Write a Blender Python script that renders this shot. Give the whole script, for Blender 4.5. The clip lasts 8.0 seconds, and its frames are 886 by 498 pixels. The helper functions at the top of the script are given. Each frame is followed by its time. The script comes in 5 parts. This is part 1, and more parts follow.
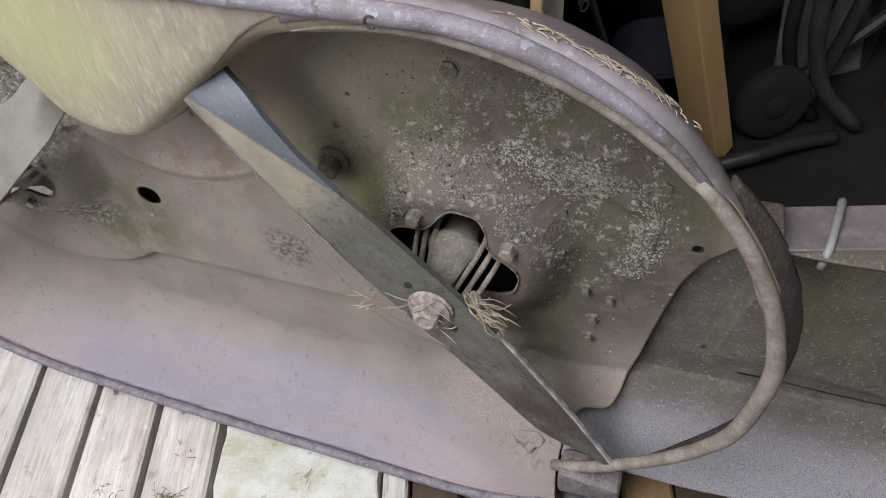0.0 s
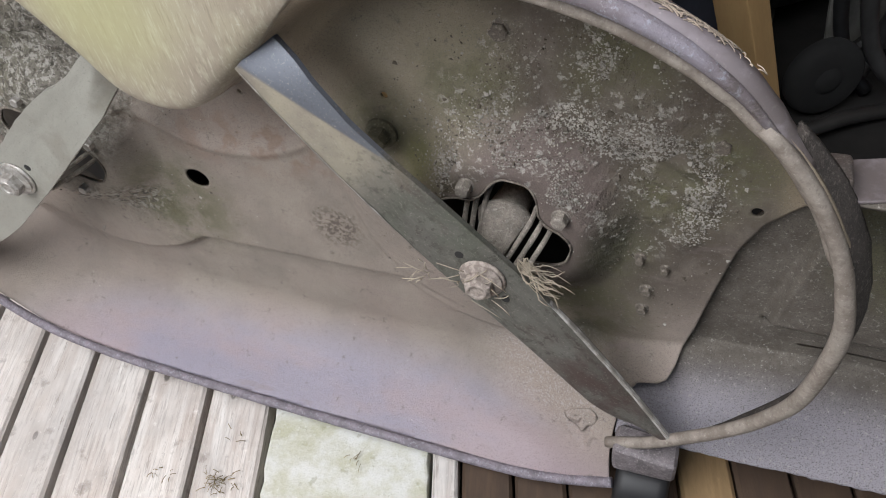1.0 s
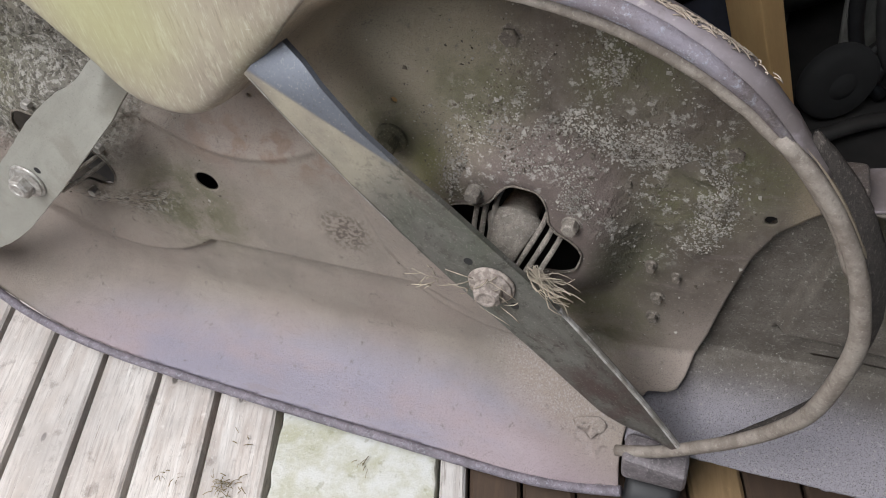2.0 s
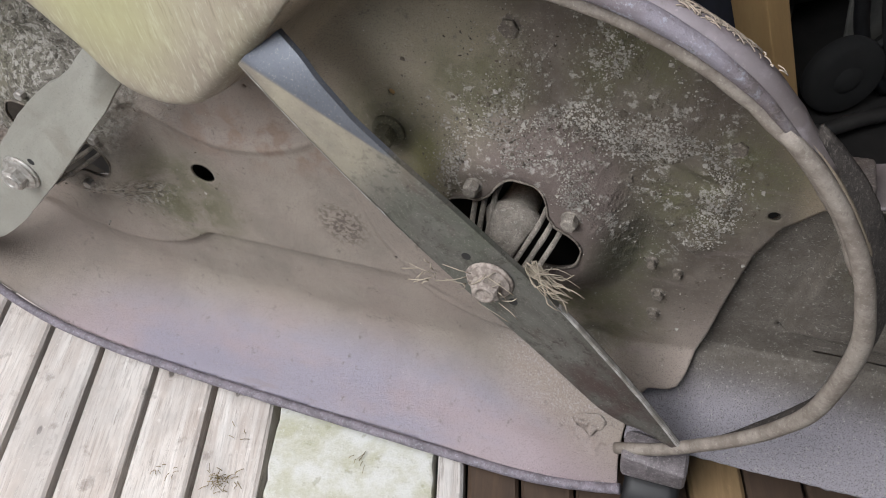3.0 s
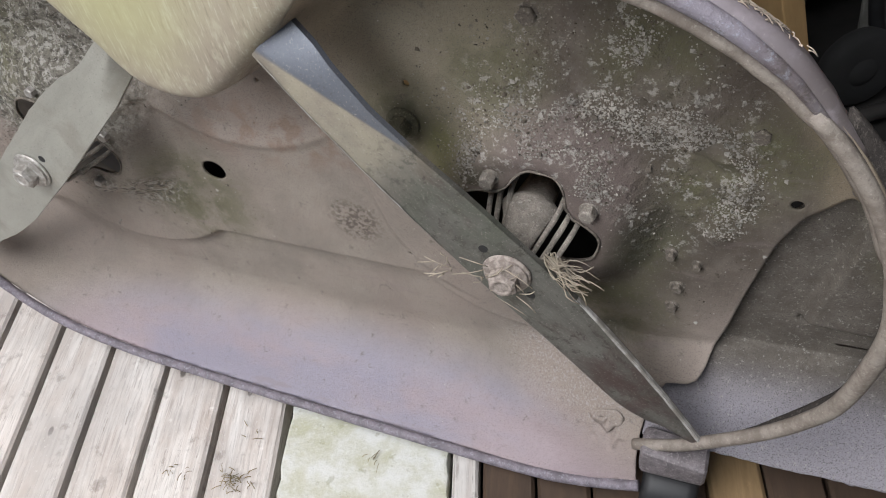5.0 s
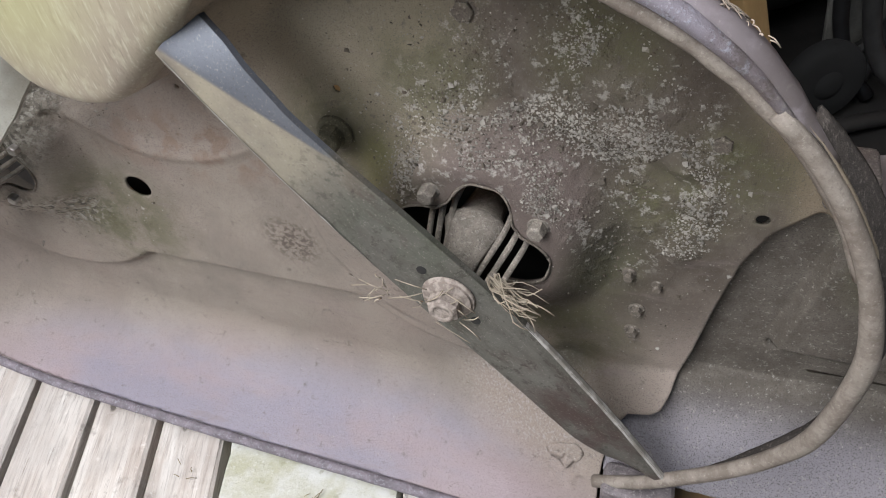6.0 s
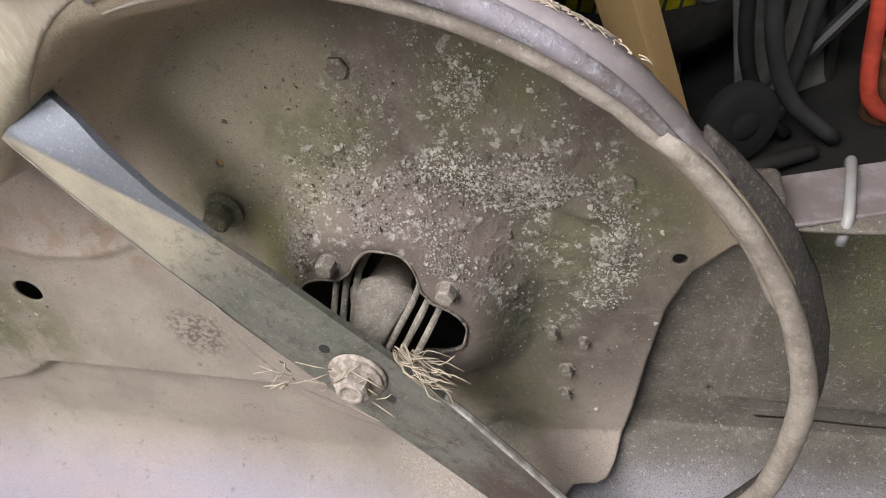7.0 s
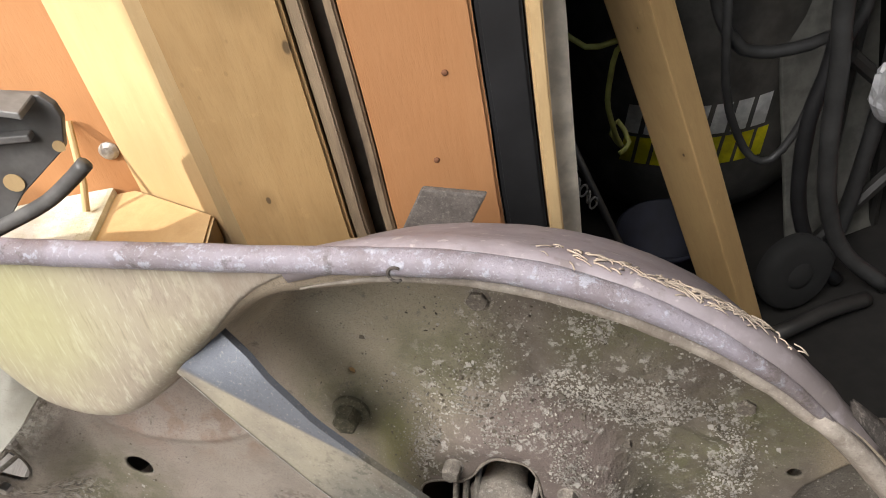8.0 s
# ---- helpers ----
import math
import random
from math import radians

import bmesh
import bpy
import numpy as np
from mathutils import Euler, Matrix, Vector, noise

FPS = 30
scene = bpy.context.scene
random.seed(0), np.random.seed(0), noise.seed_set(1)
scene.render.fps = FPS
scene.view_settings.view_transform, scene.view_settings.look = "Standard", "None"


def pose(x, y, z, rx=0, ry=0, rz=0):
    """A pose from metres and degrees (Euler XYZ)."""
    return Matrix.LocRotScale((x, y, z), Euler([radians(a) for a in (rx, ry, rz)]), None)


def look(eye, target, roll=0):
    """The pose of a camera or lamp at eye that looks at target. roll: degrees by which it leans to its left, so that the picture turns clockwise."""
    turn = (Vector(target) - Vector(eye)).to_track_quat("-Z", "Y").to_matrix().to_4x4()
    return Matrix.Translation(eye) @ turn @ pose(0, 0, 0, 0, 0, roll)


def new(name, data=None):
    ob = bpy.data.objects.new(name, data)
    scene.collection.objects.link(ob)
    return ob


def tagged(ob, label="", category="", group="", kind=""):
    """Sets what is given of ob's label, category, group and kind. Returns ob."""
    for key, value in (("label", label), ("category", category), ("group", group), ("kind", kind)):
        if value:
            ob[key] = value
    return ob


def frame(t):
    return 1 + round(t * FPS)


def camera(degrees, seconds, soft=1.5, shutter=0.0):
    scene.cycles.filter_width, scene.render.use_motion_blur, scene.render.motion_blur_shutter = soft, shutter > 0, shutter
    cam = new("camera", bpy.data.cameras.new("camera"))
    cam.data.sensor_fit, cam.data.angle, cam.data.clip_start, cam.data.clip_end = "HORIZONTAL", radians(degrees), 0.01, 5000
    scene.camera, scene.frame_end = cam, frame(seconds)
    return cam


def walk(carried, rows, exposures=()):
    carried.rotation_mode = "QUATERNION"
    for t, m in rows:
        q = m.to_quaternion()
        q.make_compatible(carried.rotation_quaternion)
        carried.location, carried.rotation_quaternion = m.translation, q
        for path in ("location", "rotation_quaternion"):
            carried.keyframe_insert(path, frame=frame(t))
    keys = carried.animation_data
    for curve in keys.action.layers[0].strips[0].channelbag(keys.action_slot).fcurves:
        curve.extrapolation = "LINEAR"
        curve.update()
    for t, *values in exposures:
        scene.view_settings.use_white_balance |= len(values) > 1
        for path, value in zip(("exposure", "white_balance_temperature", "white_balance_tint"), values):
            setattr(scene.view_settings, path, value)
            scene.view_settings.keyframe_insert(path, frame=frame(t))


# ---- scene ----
cam = camera(61.2, 8.0, 1.0)
PATH = [
    (0, (0.073, 0.08, 0.915), (-0.099, 1.286, -0.671), -9.3),
    (0.2, (0.062, 0.062, 0.905), (-0.173, 1.275, -0.667), -12.5),
    (0.5, (0.067, 0.064, 0.883), (-0.176, 1.27, -0.693), -13.0),
    (1, (0.057, 0.06, 0.893), (-0.208, 1.272, -0.676), -13.6),
    (1.5, (0.056, 0.063, 0.894), (-0.229, 1.281, -0.667), -14.1),
    (3, (0.059, 0.074, 0.884), (-0.236, 1.273, -0.69), -14.1),
    (3.5, (0.057, 0.078, 0.886), (-0.248, 1.269, -0.692), -14.6),
    (4, (0.048, 0.074, 0.885), (-0.264, 1.259, -0.696), -14.7),
    (5.3, (0.048, 0.072, 0.867), (-0.257, 1.3, -0.682), -15.3),
    (5.5, (0.053, 0.095, 0.86), (-0.248, 1.404, -0.622), -15.5),
    (6, (0.069, 0.109, 0.821), (-0.169, 1.362, -0.72), -12.5),
    (6.2, (0.071, 0.111, 0.817), (-0.157, 1.359, -0.729), -12.6),
    (6.5, (0.091, 0.118, 0.795), (-0.087, 1.366, -0.757), -12.5),
    (6.7, (0.112, 0.121, 0.782), (-0.027, 1.409, -0.740), -12.5),
    (7, (0.106, 0.128, 0.777), (-0.005, 1.537, -0.638), -13.4),
    (7.1, (0.104, 0.139, 0.781), (0.001, 1.576, -0.607), -13.0),
    (7.2, (0.097, 0.16, 0.799), (-0.006, 1.625, -0.559), -12.9),
    (7.3, (0.08, 0.175, 0.826), (-0.02, 1.663, -0.507), -12.5),
    (7.4, (0.06, 0.184, 0.843), (-0.03, 1.704, -0.453), -12.0),
    (7.5, (0.049, 0.186, 0.852), (-0.04, 1.72, -0.428), -12.0),
    (7.7, (0.041, 0.190, 0.863), (-0.034, 1.721, -0.421), -11.8),
    (8, (0.042, 0.17, 0.889), (-0.055, 1.724, -0.367), -12.7),
]
walk(cam, [(t, look(eye, target, roll)) for t, eye, target, roll in PATH], exposures=((0, -0.15, 6250, 10), (5.5, -0.15, 6250, 10), (6.0, -0.03, 6280, 10), (6.4, -0.05, 6300, 10), (6.7, 0.0, 6300, 10), (7.0, 0.45, 6550, 10), (7.4, 0.42, 6720, 10), (8, 0.40, 6760, 10)))

# ---------------------------------------------------------------- world and light
world = bpy.data.worlds.new("sky")
scene.world = world
world.use_nodes = True
wn = world.node_tree
sky = wn.nodes.new("ShaderNodeTexSky")
sky.sky_type, sky.sun_disc = "NISHITA", False
sky.sun_elevation, sky.sun_rotation = radians(35), radians(-117)
wn.links.new(sky.outputs[0], wn.nodes["Background"].inputs[0])
wn.nodes["Background"].inputs[1].default_value = 0.05

sun = new("sun", bpy.data.lights.new("sun", "SUN"))
sun.data.energy, sun.data.angle, sun.data.color = 5.0, radians(0.6), (1.0, 0.94, 0.85)
sun.matrix_world = look((-1.45, -0.75, 1.15), (0, 0, 0))

# lamp standing in for sky light from above left, in a made-up roof opening
roof_light = new("roof_opening_light", bpy.data.lights.new("roof_opening_light", "AREA"))
roof_light.data.shape, roof_light.data.size, roof_light.data.size_y = "RECTANGLE", 1.5, 1.9
roof_light.data.energy, roof_light.data.color = 118.0, (1.0, 0.985, 0.985)
roof_light.matrix_world = look((-1.05, -0.45, 2.20), (-0.35, 0.45, 0.2))

# fill lamp added to brighten the tank and bay, through a made-up roof panel
bay_fill = new("bay_fill_light", bpy.data.lights.new("bay_fill_light", "AREA"))
bay_fill.data.shape, bay_fill.data.size, bay_fill.data.size_y = "RECTANGLE", 0.6, 0.6
bay_fill.data.energy, bay_fill.data.color = 8.0, (1.0, 0.96, 0.90)
bay_fill.matrix_world = look((1.05, -0.10, 2.38), (0.50, 1.05, 0.15))


# ---------------------------------------------------------------- materials
class Mat:
    """A small builder of node materials in object coordinates."""

    def __init__(self, name, rough=0.7, metal=0.0):
        self.m = bpy.data.materials.new(name)
        self.m.use_nodes = True
        self.t = self.m.node_tree
        self.b = self.t.nodes["Principled BSDF"]
        self.b.inputs["Roughness"].default_value = rough
        self.b.inputs["Metallic"].default_value = metal
        self.co = self.t.nodes.new("ShaderNodeTexCoord").outputs["Object"]
        self.bumps = None

    def link(self, a, b):
        self.t.links.new(a, b)

    def scaled(self, s):
        n = self.t.nodes.new("ShaderNodeMapping")
        n.inputs["Scale"].default_value = s
        self.link(self.co, n.inputs["Vector"])
        return n.outputs[0]

    def noise(self, scale, detail=6, rough=0.6, stretch=None, distort=0.0):
        n = self.t.nodes.new("ShaderNodeTexNoise")
        n.inputs["Scale"].default_value, n.inputs["Detail"].default_value = scale, detail
        n.inputs["Roughness"].default_value, n.inputs["Distortion"].default_value = rough, distort
        self.link(self.scaled(stretch) if stretch else self.co, n.inputs["Vector"])
        return n.outputs["Fac"]

    def voronoi(self, scale, stretch=None):
        n = self.t.nodes.new("ShaderNodeTexVoronoi")
        n.inputs["Scale"].default_value = scale
        self.link(self.scaled(stretch) if stretch else self.co, n.inputs["Vector"])
        return n.outputs["Distance"]

    def ramp(self, fac, lo, hi, a=0.0, b=1.0):
        n = self.t.nodes.new("ShaderNodeMapRange")
        n.interpolation_type = "SMOOTHSTEP"
        for k, v in zip(("From Min", "From Max", "To Min", "To Max"), (lo, hi, a, b)):
            n.inputs[k].default_value = v
        self.link(fac, n.inputs["Value"])
        return n.outputs[0]

    def op(self, kind, a, b=None):
        n = self.t.nodes.new("ShaderNodeMath")
        n.operation = kind
        for i, v in enumerate((a, b)):
            if v is None:
                continue
            if isinstance(v, (int, float)):
                n.inputs[i].default_value = v
            else:
                self.link(v, n.inputs[i])
        return n.outputs[0]

    def near(self, p, r0, r1, squash=(1, 1, 1)):
        """1 within r0 of p, 0 beyond r1."""
        mp = self.t.nodes.new("ShaderNodeVectorMath")
        mp.operation = "SUBTRACT"
        self.link(self.co, mp.inputs[0])
        mp.inputs[1].default_value = p
        ms = self.t.nodes.new("ShaderNodeVectorMath")
        ms.operation = "MULTIPLY"
        self.link(mp.outputs[0], ms.inputs[0])
        ms.inputs[1].default_value = squash
        d = self.t.nodes.new("ShaderNodeVectorMath")
        d.operation = "LENGTH"
        self.link(ms.outputs[0], d.inputs[0])
        return self.ramp(d.outputs["Value"], r0, r1, 1.0, 0.0)

    def mix(self, fac, a, b):
        n = self.t.nodes.new("ShaderNodeMix")
        n.data_type = "RGBA"
        if isinstance(fac, (int, float)):
            n.inputs["Factor"].default_value = fac
        else:
            self.link(fac, n.inputs["Factor"])
        for i, v in ((6, a), (7, b)):
            if isinstance(v, tuple):
                n.inputs[i].default_value = (*v, 1)
            else:
                self.link(v, n.inputs[i])
        return n.outputs[2]

    def axis(self, name):
        n = self.t.nodes.new("ShaderNodeSeparateXYZ")
        self.link(self.co, n.inputs[0])
        return n.outputs[name]

    def rand(self):
        return self.t.nodes.new("ShaderNodeObjectInfo").outputs["Random"]

    def colour(self, c):
        if isinstance(c, tuple):
            self.b.inputs["Base Color"].default_value = (*c, 1)
        else:
            self.link(c, self.b.inputs["Base Color"])
        return self

    def rough(self, r):
        self.link(r, self.b.inputs["Roughness"])
        return self

    def bump(self, h, distance, strength=1.0):
        n = self.t.nodes.new("ShaderNodeBump")
        n.inputs["Strength"].default_value, n.inputs["Distance"].default_value = strength, distance
        self.link(h, n.inputs["Height"])
        if self.bumps:
            self.link(self.bumps, n.inputs["Normal"])
        self.bumps = n.outputs[0]
        self.link(self.bumps, self.b.inputs["Normal"])
        return self


def steel_deck():
    """Worn mauve-grey paint under dust, caked clippings and a green film; upper-right shade and skirt sheen are painted
    in.
    """
    k = Mat("dusty_deck_paint", 0.55)
    big, mid, fine, grain = k.noise(9, 5), k.noise(48, 7, 0.7), k.noise(330, 5, 0.75), k.noise(900, 3, 0.7)
    c = k.mix(k.ramp(big, 0.35, 0.65), (0.215, 0.185, 0.155), (0.285, 0.245, 0.205))
    c = k.mix(k.ramp(k.noise(3.5, 3), 0.42, 0.60, 0.0, 0.5), c, (0.27, 0.215, 0.185))
    skirt = k.near((-0.30, -0.42, 0.10), 0.13, 0.215, (0.25, 1, 1))
    # Lilac of the skirt: sky sheen on the upward face, put into its colour.
    lilac = k.mix(k.ramp(k.noise(7, 5, 0.6, (0.5, 1.4, 1)), 0.42, 0.60), (0.24, 0.22, 0.285), (0.295, 0.23, 0.255))
    c = k.mix(k.op("MULTIPLY", skirt, 0.85), c, lilac)
    # Shade over the upper middle and right, put into the colour with dark dirt.
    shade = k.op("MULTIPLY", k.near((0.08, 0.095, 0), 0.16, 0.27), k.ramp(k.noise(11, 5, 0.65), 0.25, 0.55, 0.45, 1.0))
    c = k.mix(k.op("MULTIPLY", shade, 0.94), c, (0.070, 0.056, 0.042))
    caked_l = k.op("MULTIPLY", k.near((-0.58, 0.12, 0), 0.13, 0.19), k.ramp(k.noise(14, 4), 0.2, 0.45))
    c = k.mix(k.op("MULTIPLY", caked_l, 0.85), c, (0.125, 0.118, 0.095))
    c = k.mix(k.op("MULTIPLY", k.near((0.0, 0.02, 0), 0.085, 0.115), 0.6), c, (0.17, 0.13, 0.118))
    strip = k.op("MULTIPLY", k.op("SUBTRACT", 1.0, k.near((0, 0, 0.02), 0.225, 0.25)), k.near((0.08, 0.16, 0.04), 0.22, 0.32))
    c = k.mix(k.op("MULTIPLY", k.near((-0.10, 0.17, 0), 0.06, 0.14), 0.7), c, (0.27, 0.235, 0.165))
    c = k.mix(k.op("MULTIPLY", strip, 0.8), c, (0.27, 0.22, 0.155))
    green = None
    for p, r in (((-0.075, 0.045, 0), 0.085), ((0.07, -0.13, 0), 0.105), ((-0.42, -0.08, 0), 0.12), ((-0.62, 0.12, 0), 0.13), ((-0.125, 0.08, 0), 0.07), ((0.19, 0.085, 0), 0.07), ((-0.03, 0.14, 0), 0.07), ((0.10, -0.03, 0), 0.06), ((0.15, 0.05, 0), 0.07), ((0.09, 0.17, 0), 0.07)):
        g = k.near(p, r * 0.15, r)
        green = g if green is None else k.op("MAXIMUM", green, g)
    c = k.mix(k.op("MULTIPLY", green, k.ramp(k.noise(26, 5, 0.65), 0.36, 0.62, 0.3, 0.95)), c, (0.105, 0.100, 0.052))
    c = k.mix(k.near((-0.075, 0.045, 0), 0.0, 0.05, (1, 1, 1)), c, (0.185, 0.18, 0.07))
    # Dark olive spots: in the dimple, right of the hole, round the big bolt.
    dark_spots = k.op("MAXIMUM", k.op("MAXIMUM", k.near((0.075, -0.165, 0), 0.006, 0.028), k.near((0.100, -0.008, 0), 0.014, 0.060, (1.2, 0.8, 1))), k.near((-0.122, 0.075, 0.01), 0.010, 0.034))
    c = k.mix(k.op("MULTIPLY", dark_spots, 0.75), c, (0.055, 0.052, 0.032))
    ringr = k.op("MULTIPLY", k.op("MULTIPLY", k.near((0.065, 0.085, 0), 0.09, 0.16), k.op("SUBTRACT", 1.0, k.near((0, -0.02, 0), 0.075, 0.10))), k.ramp(k.noise(20, 5), 0.40, 0.58))
    caked = k.op("MAXIMUM", ringr, k.op("MULTIPLY", caked_l, k.ramp(k.noise(25, 5), 0.45, 0.6)))
    flakes = k.op("MULTIPLY", k.ramp(caked, 0.05, 0.7, 0.03, 1.0), k.ramp(k.noise(120, 5, 0.7), 0.53, 0.62))
    c = k.mix(k.op("MULTIPLY", flakes, 0.75), c, (0.37, 0.35, 0.315))
    left_crust = k.op("MAXIMUM", caked_l, k.near((-0.505, -0.075, 0.01), 0.02, 0.06, (0.6, 1.2, 1)))
    c = k.mix(k.op("MULTIPLY", left_crust, k.ramp(k.noise(170, 4, 0.7), 0.50, 0.43, 0, 0.9)), c, (0.050, 0.045, 0.033))
    c = k.mix(k.op("MULTIPLY", left_crust, k.ramp(k.noise(130, 5, 0.7), 0.52, 0.58, 0, 0.85)), c, (0.34, 0.325, 0.285))
    c = k.mix(k.op("MULTIPLY", k.near((-0.205, -0.072, 0), 0.014, 0.042), k.ramp(k.noise(220, 4), 0.46, 0.56, 0.1, 0.9)), c, (0.085, 0.065, 0.050))
    c = k.mix(k.ramp(k.noise(75, 6, 0.75), 0.60, 0.67, 0, 0.65), c, (0.10, 0.085, 0.07))
    rust = k.op("MULTIPLY", k.near((-0.27, 0.035, 0), 0.02, 0.11, (0.5, 1.8, 1)), k.ramp(k.noise(40, 5), 0.45, 0.60))
    c = k.mix(k.op("MULTIPLY", rust, 0.6), c, (0.21, 0.135, 0.095))
    c = k.mix(k.ramp(fine, 0.58, 0.68, 0.0, 0.42), c, (0.36, 0.33, 0.29))
    c = k.mix(k.ramp(grain, 0.36, 0.48, 0.65, 0.0), c, (0.095, 0.08, 0.068))
    c = k.mix(k.ramp(k.voronoi(75), 0.02, 0.055, 0.5, 0.0), c, (0.075, 0.062, 0.052))
    c = k.mix(k.ramp(k.voronoi(58, (1, 1, 1.7)), 0.02, 0.05, 0.9, 0.0), c, (0.55, 0.52, 0.48))
    c = k.mix(k.op("MULTIPLY", k.near((0.03, -0.215, 0.04), 0.02, 0.08, (0.6, 1, 0.6)), k.ramp(k.noise(420, 4, 0.7), 0.52, 0.60, 0, 0.45)), c, (0.44, 0.42, 0.43))
    c = k.mix(k.ramp(k.noise(30, 6, 0.7, (0.25, 1.5, 1)), 0.60, 0.70, 0, 0.35), c, (0.20, 0.155, 0.15))
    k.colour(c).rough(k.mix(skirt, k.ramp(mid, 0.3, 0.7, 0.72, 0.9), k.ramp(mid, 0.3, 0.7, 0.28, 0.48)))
    k.bump(k.op("MULTIPLY", k.ramp(caked, 0, 1, 0.22, 1.0), mid), 0.0034).bump(fine, 0.0013, 0.7).bump(grain, 0.0005, 0.5)
    return k.m


def panel_steel():
    """The flat bridge between the cutting chambers: a yellow-green film, fine brushed streaks."""
    k = Mat("streaked_panel_paint", 0.6)
    streak = k.noise(430, 5, 0.7, (1.0, 0.10, 1.0))
    worn = k.noise(60, 6, 0.7, (1.0, 0.45, 1.0))
    c = k.mix(k.ramp(k.noise(12, 4), 0.35, 0.62), (0.275, 0.235, 0.185), (0.33, 0.295, 0.215))
    c = k.mix(k.ramp(worn, 0.52, 0.62, 0, 0.6), c, (0.395, 0.365, 0.27))
    c = k.mix(k.ramp(streak, 0.54, 0.64, 0, 0.55), c, (0.47, 0.445, 0.35))
    c = k.mix(k.ramp(streak, 0.34, 0.45, 0.5, 0), c, (0.19, 0.155, 0.115))
    c = k.mix(k.op("MULTIPLY", k.near((-0.30, 0.25, 0.104), 0.02, 0.11), 0.6), c, (0.36, 0.355, 0.17))
    heart = k.near((-0.262, 0.245, 0.104), 0.075, 0.125, (0.75, 1.0, 1.0))
    edge = k.mix(k.ramp(worn, 0.40, 0.62), (0.25, 0.205, 0.165), (0.30, 0.26, 0.215))
    c = k.mix(heart, edge, c)
    c = k.mix(k.ramp(k.voronoi(46, (0.35, 1.6, 1)), 0.02, 0.05, 0.6, 0.0), c, (0.50, 0.47, 0.38))
    k.colour(c).bump(streak, 0.0007, 0.5).bump(worn, 0.0008, 0.5)
    return k.m


def rim_steel():
    k = Mat("scuffed_rim", 0.5)
    n, f = k.noise(120, 6, 0.75), k.noise(420, 4, 0.7)
    c = k.mix(k.ramp(k.noise(25, 4), 0.4, 0.6), (0.155, 0.132, 0.145), (0.215, 0.195, 0.225))
    c = k.mix(k.ramp(n, 0.53, 0.62, 0, 0.7), c, (0.33, 0.345, 0.40))
    c = k.mix(k.ramp(f, 0.57, 0.68, 0, 0.4), c, (0.48, 0.48, 0.51))
    c = k.mix(k.ramp(k.noise(55, 6, 0.7), 0.56, 0.64, 0, 0.8), c, (0.085, 0.07, 0.07))
    # Outlet end of the bead: grime and shade darken the colour together.
    grime_shade = k.op("MULTIPLY", k.near((0.30, 0.04, 0.10), 0.16, 0.27), k.ramp(k.noise(60, 6, 0.7), 0.25, 0.50, 0.55, 1.0))
    c = k.mix(k.op("MULTIPLY", grime_shade, 0.9), c, (0.075, 0.06, 0.05))
    c = k.mix(k.op("MULTIPLY", grime_shade, k.ramp(f, 0.52, 0.62, 0, 0.6)), c, (0.22, 0.195, 0.17))
    k.colour(c).rough(k.ramp(n, 0.3, 0.7, 0.35, 0.65)).bump(n, 0.0014).bump(f, 0.0006)
    return k.m


def rod_steel():
    k = Mat("tan_dusty_rod", 0.7)
    n, f = k.noise(45, 7, 0.7), k.noise(380, 5, 0.75)
    c = k.mix(k.ramp(n, 0.38, 0.62), (0.17, 0.142, 0.118), (0.265, 0.232, 0.198))
    c = k.mix(k.ramp(k.noise(85, 6, 0.7), 0.57, 0.66, 0, 0.45), c, (0.12, 0.095, 0.075))
    c = k.mix(k.ramp(f, 0.56, 0.68, 0, 0.5), c, (0.44, 0.41, 0.36))
    c = k.mix(k.ramp(f, 0.34, 0.44, 0.5, 0), c, (0.12, 0.10, 0.08))
    k.colour(c).bump(n, 0.0012).bump(f, 0.0006)
    return k.m


def outer_paint():
    k = Mat("purple_grey_outer_paint", 0.5)
    n = k.noise(38, 6, 0.65)
    # Dirt on the wall's right end, with the shade there painted in too.
    dirt = k.op("MULTIPLY", k.near((0.25, 0.16, 0.09), 0.05, 0.20), k.ramp(k.noise(55, 6, 0.7), 0.30, 0.55, 0.35, 1.0))
    c = k.mix(k.ramp(n, 0.35, 0.65), (0.200, 0.172, 0.186), (0.255, 0.226, 0.244))
    c = k.mix(k.ramp(k.noise(160, 4), 0.6, 0.7, 0, 0.5), c, (0.46, 0.42, 0.40))
    c = k.mix(k.ramp(k.noise(70, 6, 0.7), 0.56, 0.66, 0, 0.6), c, (0.15, 0.125, 0.12))
    c = k.mix(k.op("MULTIPLY", dirt, 0.85), c, (0.095, 0.080, 0.074))
    k.colour(c).bump(n, 0.001, 0.6)
    return k.m


